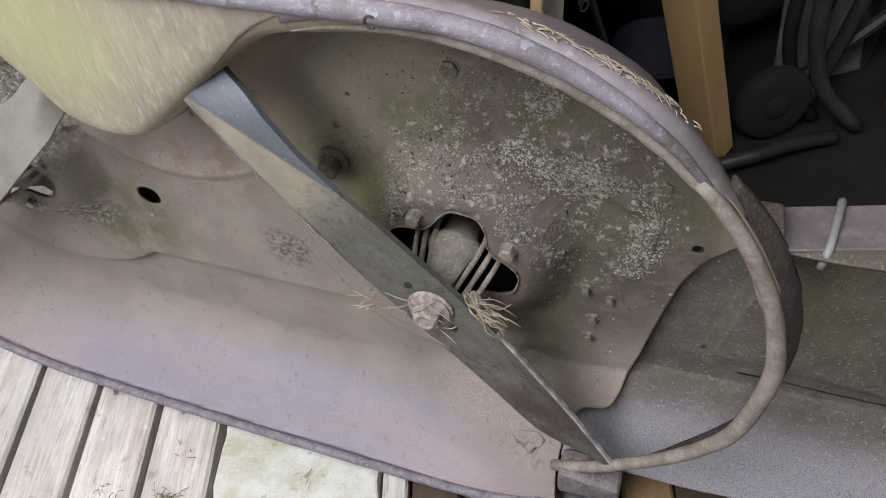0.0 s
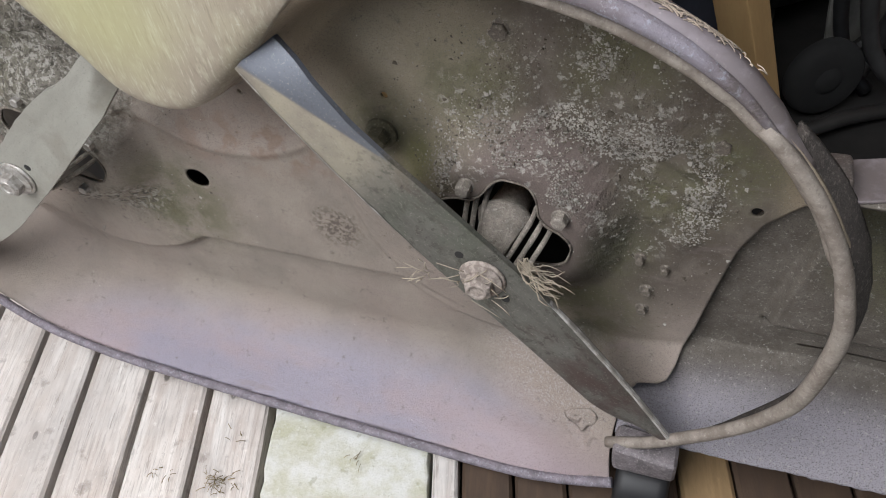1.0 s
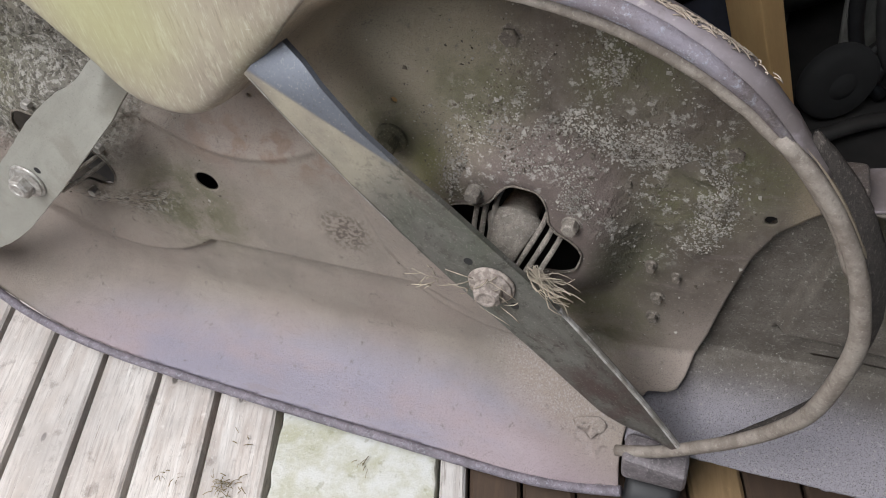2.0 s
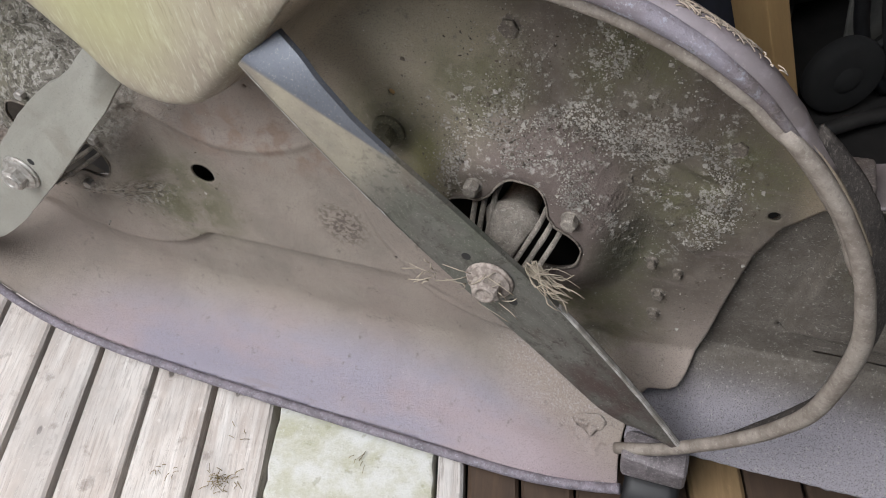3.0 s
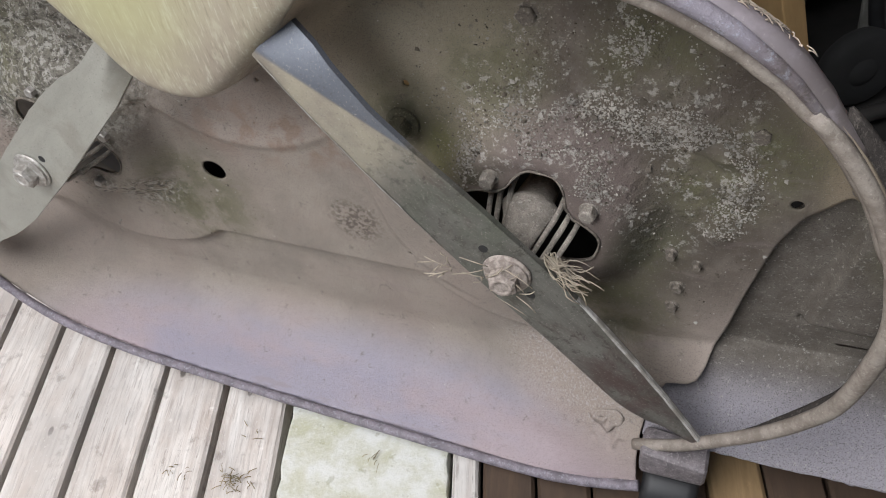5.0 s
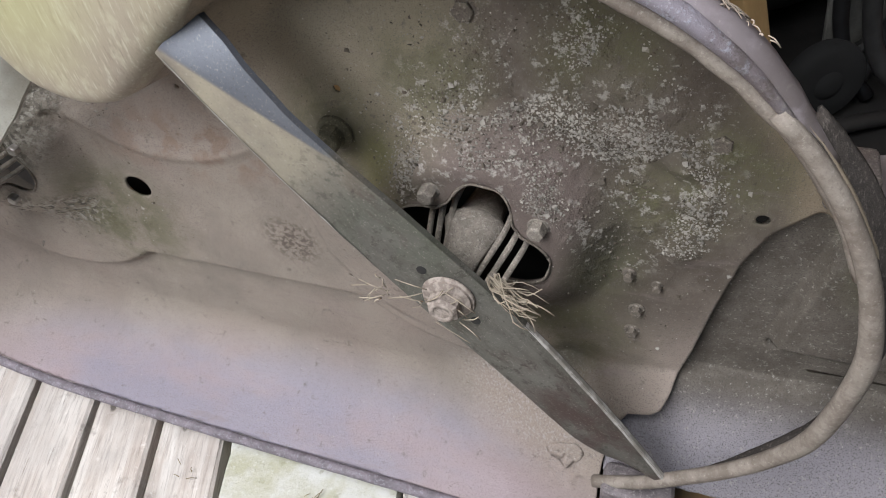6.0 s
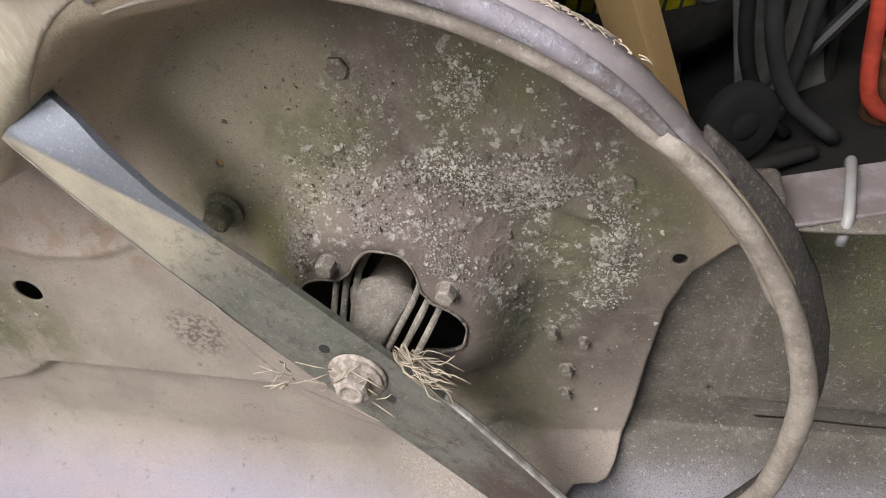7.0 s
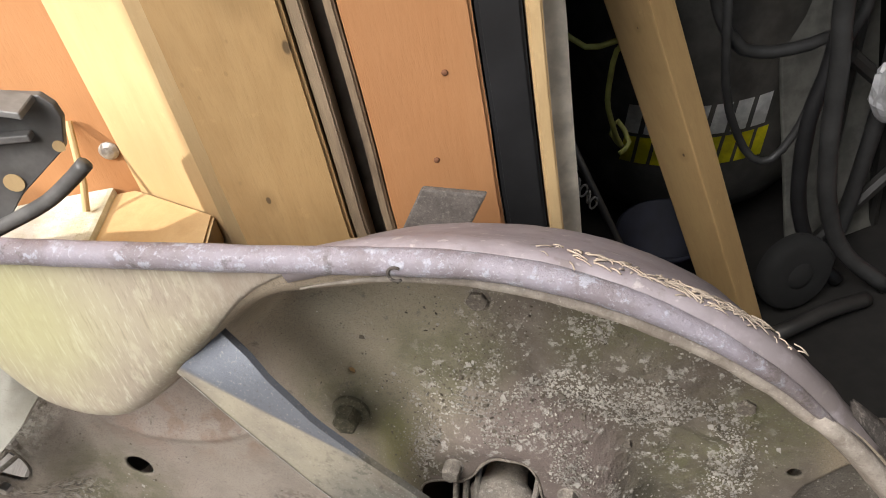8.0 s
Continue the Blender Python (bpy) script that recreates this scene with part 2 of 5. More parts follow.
def blade_steel(name="dull_blade_steel", pale=False):
    k = Mat(name, 0.42, 0.40)
    n, f = k.noise(40, 6, 0.7, (0.35, 1.4, 1.0)), k.noise(520, 4, 0.75)
    if pale:
        c = k.mix(k.ramp(n, 0.35, 0.65), (0.27, 0.265, 0.23), (0.33, 0.325, 0.285))
        c = k.mix(k.ramp(k.noise(14, 5, 0.6), 0.52, 0.68, 0, 0.5), c, (0.20, 0.185, 0.15))
        k.b.inputs["Metallic"].default_value = 0.2
    else:
        c = k.mix(k.ramp(n, 0.35, 0.65), (0.105, 0.102, 0.090), (0.165, 0.160, 0.143))
        c = k.mix(k.ramp(k.noise(18, 6, 0.7, (0.5, 1.5, 1)), 0.54, 0.66, 0, 0.8), c, (0.085, 0.068, 0.056))
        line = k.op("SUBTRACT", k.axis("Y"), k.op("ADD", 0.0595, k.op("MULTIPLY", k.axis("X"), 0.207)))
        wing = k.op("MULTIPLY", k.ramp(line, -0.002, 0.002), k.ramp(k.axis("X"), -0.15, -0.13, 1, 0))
        dust = k.op("MULTIPLY", k.ramp(k.axis("X"), -0.185, -0.085, 1, 0), k.ramp(k.noise(30, 5), 0.3, 0.55, 0.7, 1.0))
        dust = k.op("MULTIPLY", dust, k.op("SUBTRACT", 1.0, wing))
        c = k.mix(dust, c, k.mix(k.ramp(k.noise(16, 5), 0.38, 0.62), (0.205, 0.18, 0.145), (0.29, 0.26, 0.195)))
        k.link(k.op("MULTIPLY", k.op("SUBTRACT", 1.0, dust), 0.45), k.b.inputs["Metallic"])
        # Blue sky reflection on the bent wing, painted as its base colour.
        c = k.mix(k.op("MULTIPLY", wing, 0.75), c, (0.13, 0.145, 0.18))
        crust = k.op("MULTIPLY", k.ramp(k.axis("X"), -0.20, -0.10), k.ramp(k.noise(95, 6, 0.75), 0.53, 0.62, 0, 0.7))
        c = k.mix(k.op("MULTIPLY", crust, k.op("SUBTRACT", 1.0, wing)), c, (0.050, 0.046, 0.036))
        c = k.mix(k.op("MULTIPLY", k.near((-0.05, 0.0, 0), 0.03, 0.11), k.ramp(k.noise(24, 5), 0.42, 0.62, 0, 0.6)), c, (0.105, 0.115, 0.090))
        brown = k.op("MULTIPLY", k.near((0.20, 0.0, 0), 0.03, 0.10, (0.7, 1.5, 1)), k.ramp(k.noise(22, 6, 0.7), 0.38, 0.60))
        c = k.mix(k.op("MULTIPLY", brown, 0.85), c, (0.095, 0.065, 0.06))
    c = k.mix(k.ramp(f, 0.58, 0.68, 0, 0.45), c, (0.42, 0.40, 0.36))
    c = k.mix(k.ramp(f, 0.32, 0.42, 0.5, 0), c, (0.07, 0.06, 0.05))
    k.colour(c).rough(k.ramp(n, 0.3, 0.7, 0.40, 0.62)).bump(f, 0.0005, 0.6)
    return k.m


def blade_edge():
    k = Mat("ground_blade_edge", 0.45, 0.25)
    k.colour(k.mix(k.ramp(k.noise(90, 5), 0.4, 0.6), (0.24, 0.225, 0.20), (0.46, 0.445, 0.42)))
    return k.m


def zinc():
    k = Mat("grey_bolt_steel", 0.45, 0.5)
    n = k.noise(150, 5)
    k.colour(k.mix(k.ramp(n, 0.4, 0.6), (0.30, 0.28, 0.255), (0.45, 0.43, 0.40))).bump(n, 0.0006)
    return k.m


def dusty_bolt():
    k = Mat("tan_dusty_bolt", 0.75)
    n = k.noise(180, 5)
    k.colour(k.mix(k.ramp(n, 0.4, 0.6), (0.20, 0.165, 0.142), (0.33, 0.285, 0.25))).bump(n, 0.0004)
    return k.m


def chute_steel():
    k = Mat("grey_green_chute", 0.75)
    n, f, g = k.noise(34, 6, 0.7), k.noise(260, 5, 0.75), k.noise(800, 3, 0.7)
    c = k.mix(k.ramp(n, 0.35, 0.65), (0.082, 0.070, 0.056), (0.125, 0.109, 0.090))
    c = k.mix(k.op("MULTIPLY", k.near((0.40, 0.05, 0), 0.06, 0.16), k.ramp(k.noise(12, 4), 0.35, 0.6)), c, (0.125, 0.12, 0.06))
    c = k.mix(k.op("MULTIPLY", k.near((0.35, -0.25, 0.07), 0.06, 0.12, (0.2, 1, 1)), 0.9), c, (0.24, 0.225, 0.25))
    c = k.mix(k.ramp(f, 0.56, 0.66, 0, 0.6), c, (0.36, 0.34, 0.31))
    c = k.mix(k.ramp(g, 0.36, 0.49, 0.75, 0), c, (0.05, 0.043, 0.037))
    c = k.mix(k.ramp(k.voronoi(60), 0.02, 0.05, 0.9, 0.0), c, (0.52, 0.49, 0.44))
    k.colour(c).bump(n, 0.002).bump(f, 0.0012, 0.7)
    return k.m


def dark_plain(name, c, rough=0.6):
    k = Mat(name, rough)
    n = k.noise(25, 5)
    k.colour(k.mix(k.ramp(n, 0.35, 0.7), tuple(v * 0.7 for v in c), tuple(min(1, v * 1.25) for v in c))).bump(n, 0.001, 0.4)
    return k.m


def dusted(name, c, dust, rough=0.85):
    """Rough cast or dirt-coated metal: dark pits, pale dust on the proud grains."""
    k = Mat(name, rough)
    n, f, g = k.noise(60, 6, 0.7), k.noise(300, 5, 0.75), k.noise(900, 3, 0.7)
    s = k.mix(k.ramp(n, 0.36, 0.64), tuple(v * 0.65 for v in c), tuple(v * 1.15 for v in c))
    s = k.mix(k.ramp(f, 0.52, 0.64, 0, 0.75), s, dust)
    s = k.mix(k.ramp(g, 0.36, 0.46, 0.6, 0), s, tuple(v * 0.35 for v in c))
    k.colour(s).bump(n, 0.0016).bump(f, 0.0011).bump(g, 0.0005, 0.6)
    return k.m


def wood(name, light, dark, along, knots=(), weathered=0.0, calm=1.0):
    """Timber with grain along one axis (0, 1 or 2); knots: places of dark knots; calm below 1: planed boards with faint figure."""
    k = Mat(name, 0.75)
    s = [1.0, 1.0, 1.0]
    s[along] = 0.07 if weathered else 0.16
    g = k.noise(38 if weathered else 24, 6, 0.65, tuple(s), 1.2 if weathered else 2.2)
    f = k.noise(300, 4, 0.7, tuple(s))
    s[along] = 0.35
    blot = k.noise(13, 5, 0.65, tuple(s))
    wide = 0.14 if weathered else 0.19
    c = k.mix(k.ramp(g, 0.52 - wide, 0.52 + wide), dark, light)
    c = k.mix(k.ramp(blot, 0.42, 0.66, 0, 0.55 * calm), c, tuple(v * 0.74 for v in dark))
    c = k.mix(k.ramp(k.noise(9, 4), 0.40, 0.65, 0, 0.3), c, tuple(min(1, v * 1.15) for v in light))
    c = k.mix(k.ramp(k.noise(45, 6, 0.7), 0.60, 0.70, 0, 0.4 * calm), c, tuple(min(1, v * 1.3) for v in light))
    c = k.mix(k.ramp(f, 0.36, 0.5, 0.45 if weathered else 0.14 * calm, 0), c, tuple(v * 0.5 for v in dark))
    c = k.mix(k.op("MULTIPLY", k.rand(), 0.45), c, tuple(v * 0.78 for v in light))
    c = k.mix(k.ramp(k.voronoi(34, (1, 1, 0.6)), 0.03, 0.06, 0.35, 0.0), c, tuple(v * 0.55 for v in dark))
    sq = [1.0, 0.3, 1.0]
    sq[along] = 0.55
    for p, r in knots:
        c = k.mix(k.op("MULTIPLY", k.near(p, r * 0.9, r * 3.0, tuple(sq)), 0.5), c, tuple(v * 0.72 for v in dark))
        c = k.mix(k.near(p, r * 0.45, r * 0.8, tuple(sq)), c, tuple(v * 0.28 for v in dark))
    if weathered:
        c = k.mix(k.ramp(k.noise(7, 4), 0.4, 0.65, 0, weathered), c, (0.40, 0.385, 0.37))
        c = k.mix(k.ramp(k.noise(26, 5), 0.58, 0.7, 0, 0.6), c, tuple(v * 0.5 for v in dark))
        c = k.mix(k.ramp(k.noise(180, 4, 0.7), 0.60, 0.68, 0, 0.6), c, (0.60, 0.58, 0.55))
        c = k.mix(k.ramp(k.noise(90, 6, 0.75, (1, 0.12, 1)), 0.60, 0.66, 0, 0.55), c, (0.20, 0.17, 0.145))
    k.colour(c).bump(g, 0.0025 if weathered else 0.0006 * calm, 0.6).bump(f, 0.0011 if weathered else 0.0004, 0.8)
    return k.m


def concrete():
    k = Mat("pale_lichened_slab", 0.9)
    n, f = k.noise(16, 6, 0.65), k.noise(170, 5, 0.7)
    c = k.mix(k.ramp(n, 0.35, 0.65), (0.43, 0.42, 0.31), (0.60, 0.60, 0.57))
    c = k.mix(k.ramp(f, 0.55, 0.68, 0, 0.6), c, (0.62, 0.63, 0.58))
    c = k.mix(k.ramp(k.noise(50, 5), 0.60, 0.70, 0, 0.5), c, (0.25, 0.24, 0.15))
    k.colour(c).bump(n, 0.002).bump(f, 0.0015)
    return k.m


DECK, PANEL, RIM, ROD, OUTER = steel_deck(), panel_steel(), rim_steel(), rod_steel(), outer_paint()
BLADE_PALE = blade_steel("pale_blade_steel", True)
BLADE, EDGE, ZINC, TANBOLT, CHUTE = blade_steel(), blade_edge(), zinc(), dusty_bolt(), chute_steel()
PLANK = wood("weathered_floor_plank", (0.71, 0.675, 0.635), (0.46, 0.395, 0.350), 1, (((-0.487, 0.555, 0), 0.008), ((-0.38, 0.52, 0), 0.006), ((-0.545, 0.30, 0), 0.007), ((-0.66, 0.47, 0), 0.006)), 0.5)
# Boards right of the slab: the shade over them is put into these browns.
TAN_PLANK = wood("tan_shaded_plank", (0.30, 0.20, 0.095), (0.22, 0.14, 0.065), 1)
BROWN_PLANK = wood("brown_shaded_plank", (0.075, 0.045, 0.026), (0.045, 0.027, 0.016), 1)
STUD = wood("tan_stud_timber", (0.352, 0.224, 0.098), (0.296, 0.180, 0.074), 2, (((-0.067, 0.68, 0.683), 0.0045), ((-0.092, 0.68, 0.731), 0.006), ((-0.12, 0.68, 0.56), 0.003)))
# Paler tones than STUD; for stud_3, the sill, strip, arm holes and splint.
STUD_PALE = wood("pale_stud_timber", (0.504, 0.360, 0.188), (0.456, 0.308, 0.148), 2, calm=0.7)
BRACE = wood("yellow_brace_timber", (0.552, 0.368, 0.166), (0.478, 0.304, 0.129), 2, (((0.012, -0.02, 0.37), 0.0028), ((0.004, -0.02, 0.55), 0.002), ((-0.01, -0.02, 0.70), 0.003)))
ORANGE = wood("orange_stained_board", (0.400, 0.192, 0.080), (0.376, 0.172, 0.068), 2, calm=0.45)
BARK = wood("rough_sawn_edge", (0.30, 0.22, 0.14), (0.10, 0.07, 0.045), 2)
CAST = dusted("dusty_cast_metal", (0.25, 0.220, 0.185), (0.40, 0.365, 0.32))
DULL = dusted("dirt_coated_steel", (0.15, 0.127, 0.102), (0.30, 0.27, 0.23))
BRACKET = dusted("dented_bracket_paint", (0.17, 0.15, 0.155), (0.33, 0.30, 0.30), 0.6)
LIPMAT = dusted("worn_lip_paint", (0.20, 0.175, 0.20), (0.33, 0.32, 0.36), 0.5)
SLAB = concrete()
MATT = dark_plain("matt_black_rubber", (0.008, 0.008, 0.008), 0.95)
BLACK = dark_plain("black_rubber", (0.012, 0.012, 0.013), 0.55)
TANK = dark_plain("black_tank_paint", (0.060, 0.057, 0.052), 0.5)
HANGER = dusted("worn_grey_plate", (0.105, 0.09, 0.08), (0.17, 0.15, 0.135), 0.6)
GRIME = dusted("olive_caked_grime", (0.070, 0.064, 0.040), (0.17, 0.155, 0.105), 0.9)
SOOT = dusted("dark_caked_dirt", (0.055, 0.046, 0.04), (0.17, 0.15, 0.13), 0.9)
RACKBAR = dark_plain("black_rack_bar", (0.024, 0.023, 0.022), 0.5)
GREY = dark_plain("dark_grey_metal", (0.11, 0.107, 0.104), 0.45)
MIDGREY = dark_plain("grey_painted_metal", (0.17, 0.165, 0.16), 0.5)
# The bay's deep shade is put into this near-black floor colour.
BAYFLOOR = dark_plain("shade_black_bay_floor", (0.009, 0.008, 0.007), 0.95)
SHED = dark_plain("dark_shed_boards", (0.06, 0.05, 0.04), 0.85)
WHITE = dark_plain("white_logo_paint", (0.72, 0.72, 0.70), 0.5)
YELLOW = dark_plain("yellow_logo_paint", (0.66, 0.60, 0.02), 0.5)
YCORD = dark_plain("yellow_cord_plastic", (0.36, 0.36, 0.10), 0.6)
RED = dark_plain("red_hose_rubber", (0.45, 0.06, 0.035), 0.5)
HOSE = dark_plain("grey_hose_rubber", (0.030, 0.030, 0.030), 0.5)
GREYBOARD = dark_plain("dull_grey_board", (0.10, 0.098, 0.088), 0.85)
CHROME = dark_plain("grey_clear_film", (0.30, 0.30, 0.31), 0.25)
BLUEBLACK = dark_plain("blue_black_plastic", (0.010, 0.012, 0.026), 0.7)
RUST = dark_plain("brown_rust", (0.16, 0.065, 0.03), 0.8)
CRUMB = dark_plain("pale_dry_crumbs", (0.30, 0.280, 0.245), 0.95)
CRUMB_DARK = dark_plain("brown_dry_crumbs", (0.10, 0.083, 0.063), 0.95)
TOPSTRAW = dark_plain("brown_chopped_straw", (0.36, 0.30, 0.24), 0.85)
STRAW = dark_plain("dry_straw", (0.38, 0.325, 0.25), 0.8)
DEBRIS = dark_plain("dry_leaf_debris", (0.22, 0.17, 0.08), 0.9)
PALEWALL = dark_plain("pale_grey_board", (0.60, 0.55, 0.46), 0.8)


# ---------------------------------------------------------------- mesh helpers
def part(name, bm, material, parent=None, label=""):
    me = bpy.data.meshes.new(name)
    bm.normal_update()
    bm.to_mesh(me)
    bm.free()
    me.materials.append(material)
    ob = new(name, me)
    ob.parent = parent
    if label:
        ob["label"] = label
    return ob


def empty(name, m=None):
    ob = new(name)
    ob.empty_display_size = 0.05
    if m is not None:
        ob.matrix_world = m
    return ob


def box_bm(x0, x1, y0, y1, z0, z1, bevel=0.003, seg=2):
    bm = bmesh.new()
    bmesh.ops.create_cube(bm, size=1)
    for v in bm.verts:
        v.co = Vector(((x0 + x1) / 2 + v.co.x * (x1 - x0), (y0 + y1) / 2 + v.co.y * (y1 - y0), (z0 + z1) / 2 + v.co.z * (z1 - z0)))
    if bevel:
        bmesh.ops.bevel(bm, geom=bm.edges[:], offset=bevel, segments=seg, affect="EDGES", profile=0.6)
    return bm


def smooth(ob):
    for p in ob.data.polygons:
        p.use_smooth = True
    return ob


def rough_board(bm, amount, scale=14.0):
    """Cuts a board across and shifts its vertices a little."""
    for v in bm.verts:
        v.co += Vector(noise.noise_vector(v.co * scale)) * amount
    return bm


def revolve(profile, n=32, axis=(0, 0, 1), at=(0, 0, 0)):
    """A turned body from rows of (radius, height)."""
    bm = bmesh.new()
    rings = [[bm.verts.new((r * math.cos(2 * math.pi * i / n), r * math.sin(2 * math.pi * i / n), h)) for i in range(n)] for r, h in profile]
    for a, b in zip(rings, rings[1:]):
        for i in range(n):
            bm.faces.new((a[i], a[(i + 1) % n], b[(i + 1) % n], b[i]))
    bm.faces.new(rings[0][::-1])
    bm.faces.new(rings[-1])
    q = Vector((0, 0, 1)).rotation_difference(Vector(axis)).to_matrix().to_4x4()
    bmesh.ops.transform(bm, matrix=Matrix.Translation(at) @ q, verts=bm.verts)
    return bm


def spline(points, step=0.006, closed=False):
    """Points along a smooth line through the given ones."""
    p = [Vector(a) for a in points]
    out = []
    n = len(p)
    for i in range(n if closed else n - 1):
        a = p[(i - 1) % n] if closed or i else p[0] * 2 - p[1]
        b, c = p[i], p[(i + 1) % n]
        d = p[(i + 2) % n] if closed or i + 2 < n else p[-1] * 2 - p[-2]
        k = max(2, int((c - b).length / step))
        for j in range(k):
            t = j / k
            out.append(0.5 * (2 * b + (c - a) * t + (2 * a - 5 * b + 4 * c - d) * t * t + (3 * b - a - 3 * c + d) * t ** 3))
    if not closed:
        out.append(p[-1])
    return out


def tube(path, radius, n=10, bm=None, wobble=0.0):
    """A round bar along a list of points; radius is a number or one for each point."""
    bm = bm or bmesh.new()
    path = [Vector(p) for p in path]
    up = Vector((0.13, 0.21, 1)).normalized()
    rings = []
    for i, p in enumerate(path):
        d = (path[min(i + 1, len(path) - 1)] - path[max(i - 1, 0)]).normalized()
        side = d.cross(up)
        if side.length < 0.05:
            side = d.cross(Vector((1, 0, 0)))
        side.normalize()
        up2 = side.cross(d)
        r = radius[i] if isinstance(radius, list) else radius
        if wobble:
            r *= 1 + wobble * noise.noise(p * 60)
        rings.append([bm.verts.new(p + (side * math.cos(2 * math.pi * k / n) + up2 * math.sin(2 * math.pi * k / n)) * r) for k in range(n)])
    for a, b in zip(rings, rings[1:]):
        for k in range(n):
            bm.faces.new((a[k], a[(k + 1) % n], b[(k + 1) % n], b[k]))
    bm.faces.new(rings[0][::-1])
    bm.faces.new(rings[-1])
    return bm


def bolt_bm(r, h, washer=0.0, at=(0, 0, 0), turn=0.3):
    """A hex head on a flange, standing along z."""
    bm = bmesh.new()
    for n, prof in ((24, [(r * 1.45, 0), (r * 1.45, h * 0.18), (r * 1.1, h * 0.32)]), (6, [(r * 1.02, h * 0.3), (r * 1.02, h * 0.86), (r * 0.86, h)]),):
        rings = [[bm.verts.new((q * math.cos(2 * math.pi * i / n + turn), q * math.sin(2 * math.pi * i / n + turn), z)) for i in range(n)] for q, z in prof]
        for a, b in zip(rings, rings[1:]):
            for i in range(n):
                bm.faces.new((a[i], a[(i + 1) % n], b[(i + 1) % n], b[i]))
        bm.faces.new(rings[-1])
    bmesh.ops.translate(bm, verts=bm.verts, vec=at)
    return bm


def polygon_distance(px, py, poly):
    """Signed distance to a closed outline, positive inside."""
    d2 = np.full(px.shape, 1e9)
    inside = np.zeros(px.shape, bool)
    n = len(poly)
    for i in range(n):
        (ax, ay), (bx, by) = poly[i], poly[(i + 1) % n]
        ex, ey = bx - ax, by - ay
        t = np.clip(((px - ax) * ex + (py - ay) * ey) / (ex * ex + ey * ey + 1e-12), 0, 1)
        d2 = np.minimum(d2, (px - ax - t * ex) ** 2 + (py - ay - t * ey) ** 2)
        if ay != by:
            cross = ((ay > py) != (by > py)) & (px < (bx - ax) * (py - ay) / (by - ay) + ax)
            inside ^= cross
    return np.where(inside, 1, -1) * np.sqrt(d2)


def sstep(x, a, b):
    t = np.clip((x - a) / (b - a), 0, 1)
    return t * t * (3 - 2 * t)


def field_noise(u, v, scale, seed=0.0, octaves=4):
    f = u.ravel()
    g = v.ravel()
    return np.array([noise.fractal(Vector((a * scale, b * scale, seed)), 0.8, 2.1, octaves) for a, b in zip(f, g)]).reshape(u.shape)


def sheet(name, u, v, w, keep, h, material, parent):
    """A pressed sheet from a height over the plane, trimmed where keep falls below zero."""
    gv, gu = np.gradient(keep, h)
    m = np.maximum(np.hypot(gu, gv), 0.2)
    true = keep / np.maximum(np.hypot(gu, gv), 0.6)
    ok = true > -0.8 * h
    quad = ok[:-1, :-1] & ok[1:, :-1] & ok[:-1, 1:] & ok[1:, 1:]
    count = np.zeros(u.shape, int)
    for a, c in ((0, 0), (0, 1), (1, 0), (1, 1)):
        count[a:a + quad.shape[0], c:c + quad.shape[1]] += quad
    border = (count > 0) & (count < 4) & (np.abs(true) < 1.3 * h)
    u2 = np.where(border, u - keep * gu / m ** 2, u)
    v2 = np.where(border, v - keep * gv / m ** 2, v)
    wv, wu = np.gradient(w, h)
    w = w + wu * (u2 - u) + wv * (v2 - v)
    index = np.arange(u.size).reshape(u.shape)
    faces = np.stack([index[:-1, :-1][quad], index[:-1, 1:][quad], index[1:, 1:][quad], index[1:, :-1][quad]], 1)
    used = np.unique(faces)
    remap = np.full(u.size, -1)
    remap[used] = np.arange(len(used))
    verts = np.stack([u2.ravel(), v2.ravel(), w.ravel()], 1)[used]
    me = bpy.data.meshes.new(name)
    me.from_pydata(verts.tolist(), [], remap[faces].tolist())
    me.materials.append(material)
    ob = new(name, me)
    ob.parent = parent
    smooth(ob)
    thick = ob.modifiers.new("sheet_thickness", "SOLIDIFY")
    thick.thickness, thick.offset = 0.003, -1
    return ob


# ---------------------------------------------------------------- the mower deck on its edge
# The deck's own axes: u along the deck, v up its face, w out of its underside.
M_DECK = Matrix(((0.9533, 0.0362, -0.2997, 0.0296), (-0.3019, 0.1144, -0.9465, 0.5308), (0.0, 0.9928, 0.1200, 0.3403), (0, 0, 0, 1)))
deck = tagged(empty("mower_deck", M_DECK), "dusty mauve-grey twin-blade mower deck standing on edge on the planks", "mower deck")
LEFT = Vector((-0.535, 0.012, 0))
RIM_W = 0.104


def arc(c, r, a0, a1, n):
    return [(c[0] + r * math.cos(radians(a0 + (a1 - a0) * i / n)), c[1] + r * math.sin(radians(a0 + (a1 - a0) * i / n))) for i in range(n + 1)]


LIP = [(-0.735, -0.227), (-0.667, -0.281), (-0.577, -0.306), (-0.483, -0.315), (-0.305, -0.323), (-0.143, -0.326), (0.003, -0.327), (0.071, -0.315), (0.132, -0.290)]
CUSP = [(-0.100, 0.2665), (-0.136, 0.246), (-0.173, 0.216), (-0.205, 0.187), (-0.228, 0.1665), (-0.249, 0.1530), (-0.270, 0.1495), (-0.289, 0.1515), (-0.308, 0.158), (-0.322, 0.170), (-0.336, 0.190), (-0.357, 0.214), (-0.387, 0.246), (-0.415, 0.268)]
flat = lambda pts: [(p.x, p.y) for p in pts]
rim_arc = arc((0, 0), 0.2905, 16, 90, 14)
left_arc = arc(LEFT, 0.289, 92, 205, 18)
OUTER_LOOP = flat(spline([(*p, 0) for p in [(0.34, -0.26), (0.38, -0.05), (0.32, 0.03)] + rim_arc], 0.012)) + flat(spline([(*p, 0) for p in left_arc + LIP], 0.012))
